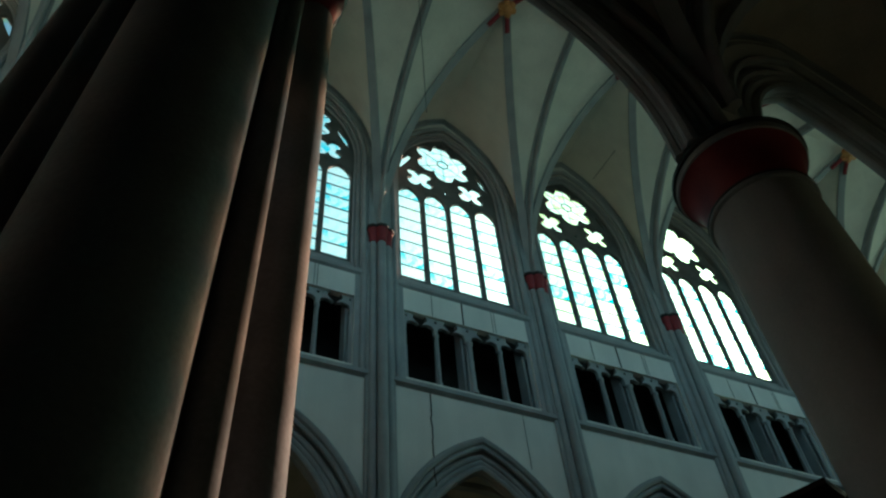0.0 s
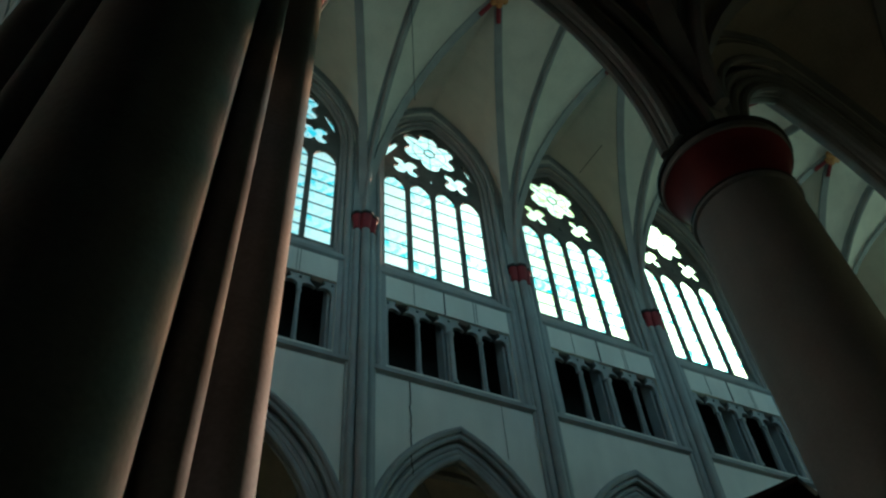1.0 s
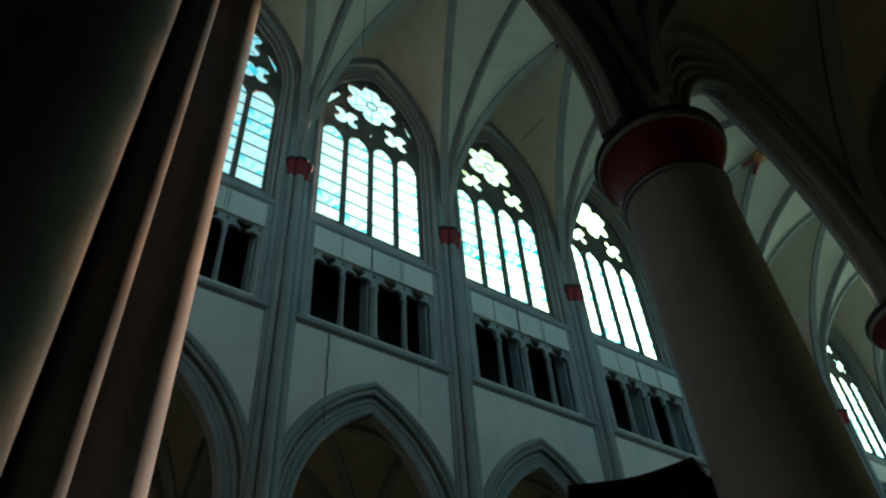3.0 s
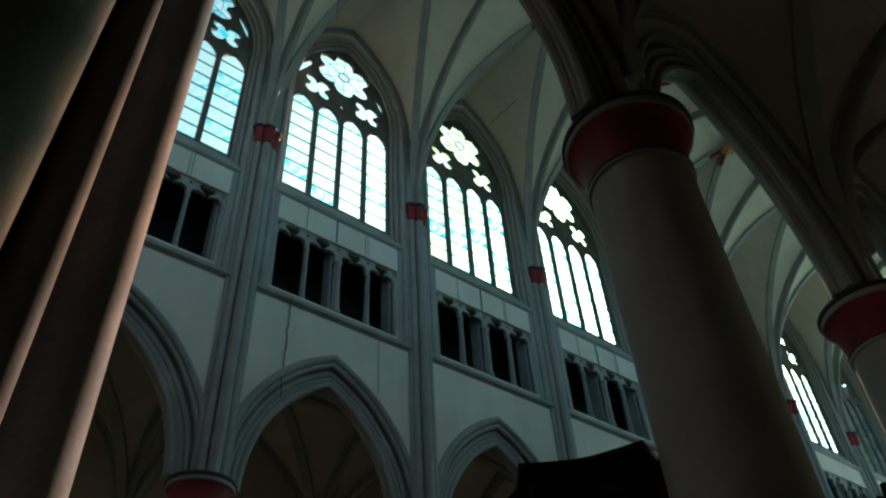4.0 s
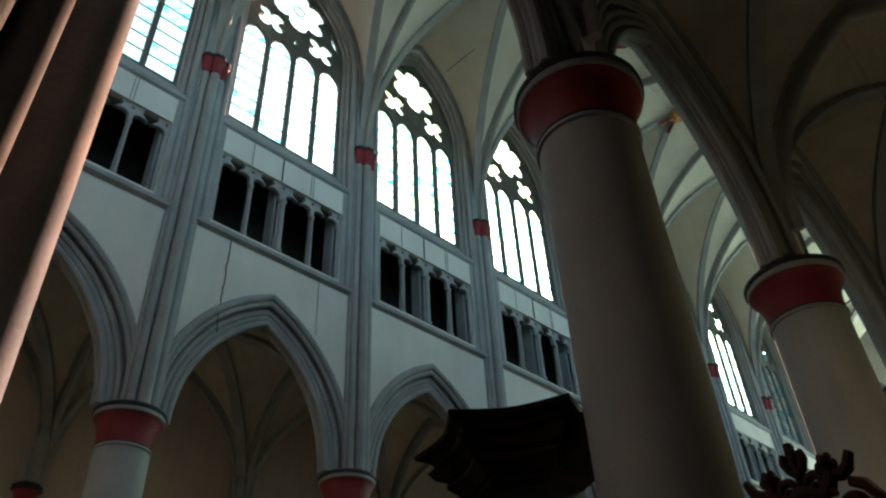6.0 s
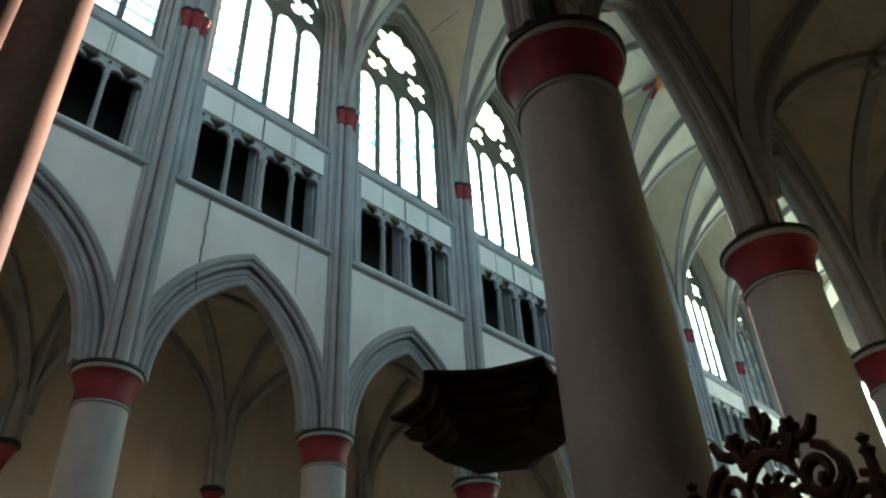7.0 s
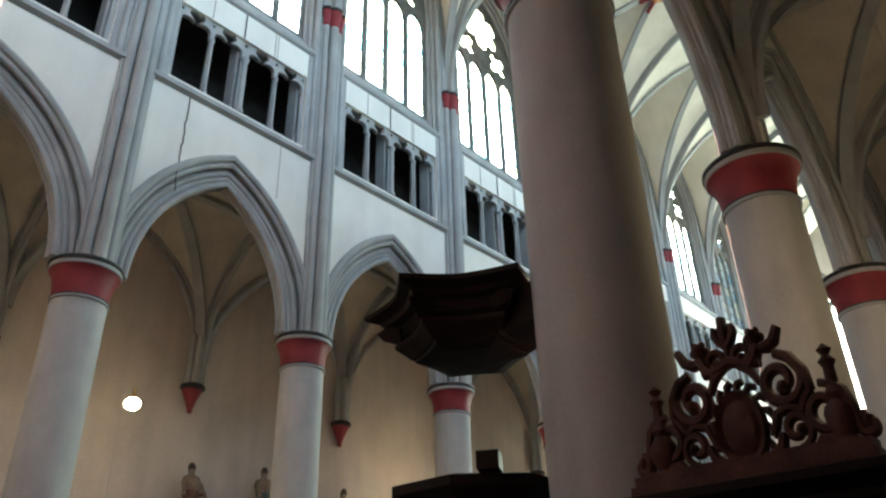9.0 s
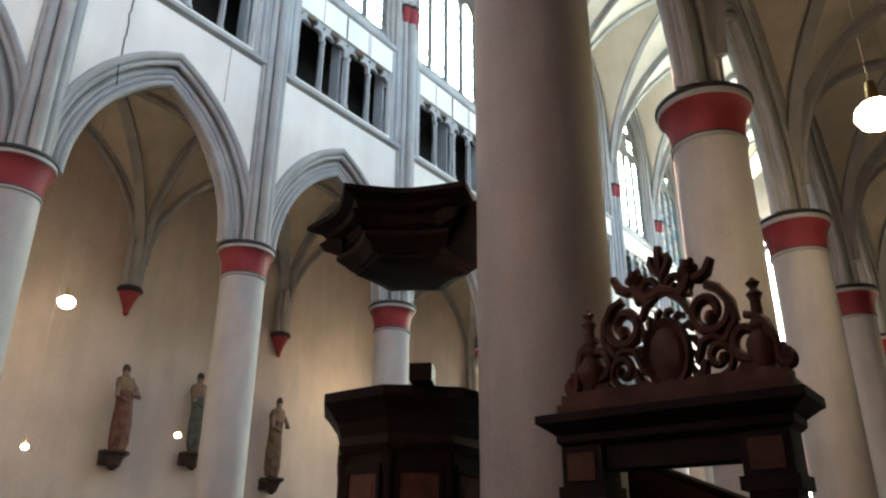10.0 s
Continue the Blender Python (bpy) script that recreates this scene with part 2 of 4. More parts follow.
structure("wall_west", mesh_of(*box(X0 - 3.5, X0 - 2.9, YIN - 0.6, YOUT + 0.6, 0, 28), PLASTER), "white plastered end wall of the nave", "wall")
# three unseen slabs, added so that no sky light leaks in above the vaults
structure("roof", mesh_of(*box(X0 - 3.5, X1 + 7, -0.9, 11.2, 25.89, 26.20), DARK), "unseen slab shutting out sky light over the nave vault", "roof")
structure("aisle_roof_north", mesh_of(*box(X0 - 3.5, X1 + 7, YA + 0.3, YOUT + 0.6, 12.24, 12.46), DARK), "unseen slab shutting out sky light over the far aisle vault", "roof")
structure("aisle_roof_south", mesh_of(*box(X0 - 3.5, X1 + 7, YIN - 0.6, YN - 0.3, 12.24, 12.46), DARK), "unseen slab shutting out sky light over the near aisle vault", "roof")

# ---------------------------------------------------------------- nave walls
OUTER, INNER = (2.28, 3.40), (1.78, 2.90)
BAYS = list(range(FIRST, LAST))                # bay k lies between piers k and k + 1


def reach(x_first, k, x):
    """The near arch beside the clustered pier spans a little further on that side."""
    return x * 1.1 if x_first == XN and k == 0 and x < 0 else x


def arcade_outline(order, x_first, x_from, x_to, top):
    half, rise = order
    foot = ZNC if x_first == XN else ZC
    loop = [(x_from, foot)]
    for k in BAYS:
        c = x_first + (k - 0.5) * B
        arch = shifted([(reach(x_first, k, x), z) for x, z in pointed(half, rise)], c, ZC)
        loop += [(arch[0][0], foot)] * (foot < ZC) + arch + [(arch[-1][0], foot)] * (foot < ZC)
    return loop + [(x_to, foot), (x_to, top), (x_from, top)]


WIN_HALF, WIN_SPRING, WIN_RISE = 1.95, 21.2, 3.15


def window_outline(half, sill, spring, rise, n=14):
    return [(-half, sill)] + shifted(pointed(half, rise, n), 0, spring) + [(half, sill)]


def nave_wall(name, label, x_first, faces):
    """Lower wall in three orders of arches, then the triforium band and the clerestory."""
    f0, f1, f2, f3 = faces
    xa, xb = X0 - 3, X1 + 3
    root = structure(name, plate([arcade_outline(OUTER, x_first, xa, xb, ZSTR)], f0, f1, PLASTER), label, "wall")
    part("arch_order", plate([arcade_outline(INNER, x_first, xa, xb, ZSTR)], f1, f2, STONE), root, "grey moulded inner order of the arcade")
    part("aisle_face", plate([arcade_outline(OUTER, x_first, xa, xb, ZSTR)], f2, f3, PLASTER), root)
    holes = [[(xa, ZSTR), (xb, ZSTR), (xb, 25.89), (xa, 25.89)]]
    for k in BAYS:
        c = x_first + (k - 0.5) * B
        holes.append([(c - 1.78, 12.90), (c + 1.78, 12.90), (c + 1.78, 15.05), (c - 1.78, 15.05)])
        holes.append(shifted(window_outline(WIN_HALF, ZSILL, WIN_SPRING, WIN_RISE), c))
    part("upper_wall", plate(holes, f0, f0 + (f1 - f0) * 1.2, PLASTER), root)
    holes = [[(xa, 15.12), (xb, 15.12), (xb, 25.89), (xa, 25.89)]]
    for k in BAYS:
        c = x_first + (k - 0.5) * B
        holes.append(shifted(window_outline(1.74, ZSILL + 0.3, WIN_SPRING + 0.05, 2.85), c))
    a, b = f0 + (f1 - f0) * 1.2, f0 + (f3 - f0) * 0.95
    part("window_reveal", plate(holes, a, b, STONE), root, "grey stone reveal of the clerestory windows")
    s = 1 if f3 > f0 else -1
    y2 = f0 + s * 1.35
    # the passage's darkness is put into the colour of its surfaces
    part("passage_back", mesh_of(*box(xa, xb, min(y2, y2 + s * 0.2), max(y2, y2 + s * 0.2), 12.46, 15.50), DARK), root, "back wall of the triforium passage, shade painted in near-black")
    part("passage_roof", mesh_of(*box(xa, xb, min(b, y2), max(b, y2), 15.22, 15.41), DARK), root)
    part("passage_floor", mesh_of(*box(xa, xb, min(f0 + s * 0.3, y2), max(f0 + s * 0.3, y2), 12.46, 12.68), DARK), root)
    return root


nave_wall("wall_north", "white plastered nave wall with pointed arcade, triforium and clerestory", XO, (YF, YF + 0.15, YF + 0.36, YF + 0.52))
nave_wall("wall_south", "plastered nave wall over the near arcade", XN, (NF, NF - 0.15, NF - 0.36, NF - 0.52))

# ---------------------------------------------------------------- arch mouldings of the arcades


def arcade_mouldings(x_first, f0, s, label, material=STONE):
    for k in BAYS:
        c = x_first + (k - 0.5) * B
        ob = thing("arcade_arch", label, "arch moulding", (c, f0, ZC), "arcade arches", "structure")
        for (half, rise), y, r in (((2.33, 3.50), 0.0, 0.085), ((2.21, 3.33), 0.03, 0.055), ((2.07, 3.17), 0.16, 0.075), ((1.93, 3.03), 0.17, 0.06), ((1.80, 2.90), 0.17, 0.07), ((1.80, 2.90), 0.265, 0.05), ((1.80, 2.90), 0.36, 0.07), ((1.95, 3.05), 0.37, 0.06), ((2.10, 3.19), 0.38, 0.07), ((2.25, 3.38), 0.5, 0.06)):
            path = [(reach(x_first, k, x), s * y, z) for x, z in pointed(half, rise, 12)]
            if x_first == XN:
                path = [(path[0][0], s * y, ZNC - ZC)] + path + [(path[-1][0], s * y, ZNC - ZC)]
            part("roll_moulding", mesh_of(*sweep(path, ring(r, 8), (0, 1, 0)), material, True), ob)


arcade_mouldings(XO, YF, 1, "grey rolled stone mouldings of a pointed arcade arch")
arcade_mouldings(XN, NF, -1, "grey rolled stone mouldings of a near arcade arch", STONE)


# ---------------------------------------------------------------- piers
def round_pier(name, x, y, label, g=1.0, top=ZC):
    """g: how much stouter than the far row."""
    def turned(profile):
        return lathe([(r * g, z + (top - ZC if z > 7 else 0)) for r, z in profile], 48)

    ob = thing(name, label, "pier", (x, y, 0), "round arcade piers")
    part("base", mesh_of(*turned([(0.78, 0), (0.78, 0.25), (0.72, 0.3), (0.72, 0.5), (0.62, 0.58), (0.64, 0.66), (0.56, 0.74), (0.52, 0.8)]), PIER, True), ob)
    part("shaft", mesh_of(*turned([(0.515, 0.8), (0.512, 4.0), (0.51, 7.364)]), PIER, True), ob)
    part("neck_ring", mesh_of(*turned([(0.515, 7.355), (0.54, 7.364), (0.545, 7.387), (0.535, 7.410), (0.52, 7.419)]), STONE, True), ob)
    part("neck_line", mesh_of(*turned([(0.53, 7.405), (0.545, 7.410), (0.545, 7.428), (0.525, 7.438)]), BLACK, True), ob)
    part("painted_band", mesh_of(*turned([(0.525, 7.428), (0.528, 7.557), (0.545, 7.695), (0.585, 7.824), (0.635, 7.916), (0.655, 7.934)]), RED, True), ob, "red painted bell of the capital")
    part("abacus", mesh_of(*turned([(0.650, 7.934), (0.672, 7.944), (0.680, 7.971), (0.670, 7.999), (0.675, 8.017)]), STONE, True), ob)
    part("rim", mesh_of(*turned([(0.675, 8.017), (0.700, 8.026), (0.700, 8.072), (0.670, ZC)]), BLACK, True), ob)
    return ob


first = round_pier("arcade_pier", px(FIRST), YA, "pale grey round stone pier with a red banded capital", 0.9)
for k in range(FIRST + 1, LAST + 1):
    copy_thing(first, Matrix.Translation((px(k), YA, 0)))
first = round_pier("arcade_pier", XN + (FIRST - 1) * B, YN, "stout grey round stone pier with a red banded capital", 0.955, ZNC)
for k in range(FIRST + 1, 2):
    if k != 0:
        copy_thing(first, Matrix.Translation((XN + (k - 1) * B, YN, 0)))
first = round_pier("arcade_pier", XN + B, YN, "grey round stone pier with a red banded capital", 0.955, ZNC)
for k in range(3, LAST + 1):
    copy_thing(first, Matrix.Translation((XN + (k - 1) * B, YN, 0)))

# the clustered pier beside the camera
PX0, PY0 = -1.335, 0.2
ob = thing("clustered_pier", "grey stone clustered pier with rounded shafts, one side lit warm", "pier", (PX0, PY0, 0))
def pier_shaft(name, deg, off, r, n):
    a = radians(deg)
    up = moved(lathe([(r * 1.35, 0), (r * 1.35, 0.5), (r * 1.1, 0.6), (r, 0.66), (r, 7.4)], n), Matrix.Translation((off * math.cos(a), off * math.sin(a), 0)))
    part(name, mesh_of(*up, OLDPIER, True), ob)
    bell = moved(lathe([(r * 1.02, 7.4), (r * 1.06, 7.5), (r * 1.25, 7.7), (r * 1.5, 7.8)], n), Matrix.Translation((off * math.cos(a), off * math.sin(a), 0)))
    part("painted_band", mesh_of(*bell, RED, True), ob, "red painted bell of the capital")


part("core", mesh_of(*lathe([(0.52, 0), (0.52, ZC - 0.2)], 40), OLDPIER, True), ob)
for deg in (-90, 90):
    pier_shaft("large_shaft", deg, 0.47, 0.35, 32)
for deg in (0, 180):
    pier_shaft("side_shaft", deg, 0.67, 0.155, 32)
for deg in (-38, 38, 142, 218):
    pier_shaft("thin_shaft", deg, 0.565, 0.085, 16)
part("rim", mesh_of(*lathe([(0.80, 7.8), (0.9, 7.85), (0.93, 7.93), (0.90, 8.0), (0.9, ZC)], 40), STONE, True), ob)

# ---------------------------------------------------------------- wall shafts with small red capitals
def wall_shaft(name, f0, s):
    ob = thing(name, "bundle of grey engaged wall shafts with a small red capital", "wall shaft", (0, f0, ZC), "wall shafts", "structure")
    top = ZCAP - 0.3 - ZC
    part("backing", mesh_of(*box(-0.33, 0.33, min(0, -s * 0.06), max(0, -s * 0.06), 0.0, 21.6 - ZC), STONE), ob)
    for x, y, r in ((0, 0.17, 0.12), (-0.21, 0.09, 0.09), (0.21, 0.09, 0.09), (-0.32, 0.03, 0.05), (0.32, 0.03, 0.05)):
        part("shaft", mesh_of(*moved(lathe([(r, 0), (r, top)], 14), Matrix.Translation((x, -s * y, 0))), STONE, True), ob)
        if r > 0.06:
            cap = part("capital", mesh_of(*moved(lathe([(r, top - 0.02), (r + 0.02, top), (r + 0.015, top + 0.15), (r + 0.06, top + 0.42), (r + 0.07, top + 0.5)], 14), Matrix.Translation((x, -s * y, 0))), RED, True), ob, "small red painted capital")
            part("capital_rim", mesh_of(*moved(lathe([(r + 0.07, top + 0.5), (r + 0.10, top + 0.52), (r + 0.10, top + 0.6), (r + 0.06, top + 0.63)], 8, 0.39), Matrix.Translation((x, -s * y, 0))), BLACK), cap)
    for x, y, r in ((-0.44, 0.02, 0.075), (0.44, 0.02, 0.075)):
        part("side_shaft", mesh_of(*moved(lathe([(r, ZSTR - ZC), (r, WIN_SPRING - ZC)], 12), Matrix.Translation((x, -s * y, 0))), STONE, True), ob)
    return ob


first = wall_shaft("wall_shaft", YF, 1)
first.matrix_basis = Matrix.Translation((px(FIRST), YF, ZC))
for k in range(FIRST + 1, LAST + 1):
    copy_thing(first, Matrix.Translation((px(k), YF, ZC)))

# string course and window sill mouldings
def ledge(name, z, h, d, label):
    prof = [(0.02, 0), (-d, 0.3 * h), (-d, 0.75 * h), (-0.4 * d, h), (0.02, h)]
    V, n = [], len(prof)
    for x in (X0 - 3, X1 + 3):
        V += [(x, YF + u, z + v) for u, v in prof]
    F = [(j, (j + 1) % n, n + (j + 1) % n, n + j) for j in range(n)] + [tuple(range(n)), tuple(range(2 * n - 1, n - 1, -1))]
    return structure(name, mesh_of(V, F, STONE), label, "string course")


ledge("string_course", ZSTR - 0.05, 0.24, 0.11, "grey moulded string course under the triforium")
ledge("sill_course", ZSILL - 0.2, 0.24, 0.07, "grey moulded course under the clerestory windows")


# ---------------------------------------------------------------- triforium
def cusped(c, half, z0, spring, n=8):
    """A lancet with a trefoil head."""
    r = half * 0.62
    pts = [(c - half, z0), (c - half, spring)]
    for cx, cz, a0, a1 in ((c - half + r * 0.75, spring + 0.05, 200, 60), (c, spring + half * 0.95, 175, 5), (c + half - r * 0.75, spring + 0.05, 120, -20)):
        pts += [(cx + r * math.cos(radians(a0 + (a1 - a0) * i / n)) * (1.0 if cx != c else 0.9), cz + r * math.sin(radians(a0 + (a1 - a0) * i / n))) for i in range(n + 1)]
    pts = [(min(max(x, c - half), c + half), z) for x, z in pts]
    return pts + [(c + half, spring), (c + half, z0)]


def circle(cx, cz, r, n=12, sx=1.0):
    return [(cx + r * sx * math.cos(2 * math.pi * i / n), cz + r * math.sin(2 * math.pi * i / n)) for i in range(n)]


def foil(cx, cz, r, lobes, turn=0.0, n=9, lobe=0.36):
    """A rosette of round lobes as one outline with cusps between them."""
    q, half, pts = r * lobe, math.pi / lobes, []
    d = r - q
    p = d * math.cos(half) + math.sqrt(max(0.0, q * q - (d * math.sin(half)) ** 2))
    lim = math.atan2(p * math.sin(half), p * math.cos(half) - d) * 0.98
    for k in range(lobes):
        a = turn + 2 * math.pi * k / lobes
        for i in range(n):
            b = a + lim * (2 * i / (n - 1) - 1)
            pts.append((cx + d * math.cos(a) + q * math.cos(b), cz + d * math.sin(a) + q * math.sin(b)))
    return pts


def triforium():
    ob = thing("triforium_screen", "grey stone triforium screen of four cusped openings", "triforium", (0, YF, 0), "triforium screens", "structure")
    loops = [[(-1.8, 12.86), (1.8, 12.86), (1.8, 15.08), (-1.8, 15.08)]]
    for c in (-1.32, -0.47, 0.47, 1.32):
        loops.append(cusped(c, 0.385, 12.92, 14.53))
    for c in (-1.70, -0.895, 0.0, 0.895, 1.70):
        loops.append(circle(c, 14.94, 0.055, 8, 0.8 if abs(c) > 1.5 else 1))
    part("tracery", plate(loops, 0.07, 0.20, STONE, 0.015), ob)
    for c, w in ((-0.895, 0.04), (0.895, 0.04), (0.0, 0.07)):
        part("colonnette", mesh_of(*moved(lathe([(w * 1.5, 12.90), (w * 1.5, 12.99), (w, 13.03), (w, 14.39), (w * 1.4, 14.44), (w * 1.6, 14.50)], 10), Matrix.Translation((c, 0.06, 0))), STONE, True), ob)
    for sgn in (-1, 1):
        a, b = sorted((sgn * 1.79, sgn * 2.1))
        part("side_pier", mesh_of(*box(a, b, -0.012, 0.02, 12.84, 15.84), STONE), ob)
        a, b = sorted((sgn * 1.97, sgn * 2.1))
        part("window_side_pier", mesh_of(*box(a, b, -0.012, 0.02, 15.89, WIN_SPRING), STONE), ob)
    for c in (-1.78, 0.0, 1.78):
        part("passage_post", mesh_of(*box(c - 0.14, c + 0.14, 0.22, 0.55, 12.68, 15.22), STONE), ob)
    return ob


tri = triforium()
tri.matrix_basis = Matrix.Translation((px(FIRST) + B / 2, YF, 0))
for k in BAYS[1:]:
    copy_thing(tri, Matrix.Translation((px(k) + B / 2, YF, 0)))

# ---------------------------------------------------------------- clerestory windows
def lancet(c, half, z0, spring, rise, n=7):
    return shifted(window_outline(half, z0, spring, rise, n), c)


def clerestory():
    ob = thing("window_1", "tall four-light pointed tracery window with pale leaded glass", "window", (0, YF, 0), "clerestory windows", "structure")
    loops = [window_outline(1.78, ZSILL + 0.2, WIN_SPRING + 0.02, 2.95)]
    lights = (-1.305, -0.435, 0.435, 1.305)
    for c in lights:
        loops.append(lancet(c, 0.39, ZSILL + 0.63, 20.25, 0.56))
    for sx in (-1, 1):
        loops.append(foil(sx * 0.90, 21.49, 0.56, 4, 0.785, 9, 0.42))
        loops.append([(sx * 1.67, 21.55), (sx * 1.34, 22.1), (sx * 1.10, 22.58), (sx * 1.22, 22.74), (sx * 1.52, 22.3)])
        loops.append([(sx * 0.86 - 0.10, 20.97), (sx * 0.86 + 0.10, 20.97), (sx * 0.86, 20.76)][::-1])
    loops.append([(-0.11, 21.0), (0.11, 21.0), (0.0, 21.45)])
    loops.append([(-0.16, 23.76), (0.16, 23.76), (0.0, 23.91)])
    loops.append(foil(0, 22.77, 1.05, 6, math.pi / 6, 9, 0.36))
    part("window_frame", plate(loops, 0.30, 0.44, TRACERY, 0.03), ob, "stone tracery with a six-lobed rosette, darkened as if backlit")
    part("window_sill", mesh_of([(-1.9, 0.0, ZSILL - 0.02), (1.9, 0.0, ZSILL - 0.02), (1.9, 0.34, ZSILL + 0.63), (-1.9, 0.34, ZSILL + 0.63), (-1.9, 0.34, ZSILL - 0.02), (1.9, 0.34, ZSILL - 0.02)], [(0, 1, 2, 3), (0, 4, 5, 1), (3, 2, 5, 4), (0, 3, 4), (1, 5, 2)], STONE), ob)
    for half, rise, y, r in ((1.98, 3.20, 0.0, 0.08), (1.86, 3.03, 0.12, 0.06), (1.76, 2.86, 0.22, 0.05)):
        path = [(-half, y, ZSILL)] + [(x, y, z + WIN_SPRING) for x, z in pointed(half, rise, 12)] + [(half, y, ZSILL)]
        part("jamb_roll", mesh_of(*sweep(path, ring(r, 8), (0, 1, 0)), STONE, True), ob)
    rows, z0, h = 7, ZSILL + 0.61, (20.23 - ZSILL - 0.61) / 7
    pane = mesh_of(*box(-0.40, 0.40, -0.004, 0.004, 0, h - 0.005), GLASS)
    head = plate([lancet(0, 0.40, 0, 0.02, 0.58, 7)], -0.004, 0.004, GLASS)
    for c in lights:
        for i in range(rows):
            p = part("pane", pane, ob)
            p.matrix_basis = Matrix.Translation((c, 0.36, z0 + i * h))
        p = part("pane", head, ob)
        p.matrix_basis = Matrix.Translation((c, 0.36, 20.23))
    for i in range(1, rows + 1):
        part("saddle_bar", mesh_of(*box(-1.7, 1.7, 0.335, 0.352, z0 + i * h - 0.019, z0 + i * h + 0.019), IRON), ob)
    rose = join(*[tube([(0.16 * math.cos(a), 0.365, 22.75 + 0.16 * math.sin(a)), (0.98 * math.cos(a), 0.365, 22.75 + 0.98 * math.sin(a))], 0.012, 5) for a in (math.pi / 6 + k * math.pi / 3 for k in range(6))], tube([(0.2 * math.cos(k * math.pi / 6), 0.365, 22.75 + 0.2 * math.sin(k * math.pi / 6)) for k in range(13)], 0.022, 6), tube([(0.62 * math.cos(k * math.pi / 9), 0.365, 22.75 + 0.62 * math.sin(k * math.pi / 9)) for k in range(19)], 0.010, 5))
    part("rosette_leading", mesh_of(*rose, IRON), ob, "dark lead lines of the rosette")
    part("tracery_pane", plate([[(-1.7, 20.79), (-1.7, 21.18)] + shifted(pointed(1.7, 2.82, 10), 0, 21.2) + [(1.7, 21.18), (1.7, 20.79)]], 0.375, 0.385, GLASS), ob)
    return ob


win = clerestory()
win.matrix_basis = Matrix.Translation((px(FIRST) + B / 2, YF, 0))
tinted = {}
for k in BAYS[1:]:
    w = copy_thing(win, Matrix.Translation((px(k) + B / 2, YF, 0)))
    for p in (w.children if k >= 2 else ()):      # the glass further east is more deeply coloured
        if p.name.split(".")[0] in ("pane", "tracery_pane"):
            if p.data.name not in tinted:
                tinted[p.data.name] = p.data.copy()
                tinted[p.data.name].materials[0] = TINTED
            p.data = tinted[p.data.name]

# ---------------------------------------------------------------- vaults
RIB = [(u * 0.85, v) for u, v in [(-0.15, -0.10), (0.15, -0.10), (0.15, -0.01), (0.125, 0.035), (0.10, 0.035), (0.085, 0.01), (0.055, 0.02), (0.05, 0.10), (0.065, 0.13), (0.06, 0.18), (0.03, 0.215), (-0.03, 0.215), (-0.06, 0.18), (-0.065, 0.13), (-0.05, 0.10), (-0.055, 0.02), (-0.085, 0.01), (-0.10, 0.035), (-0.125, 0.035), (-0.15, -0.01)]]


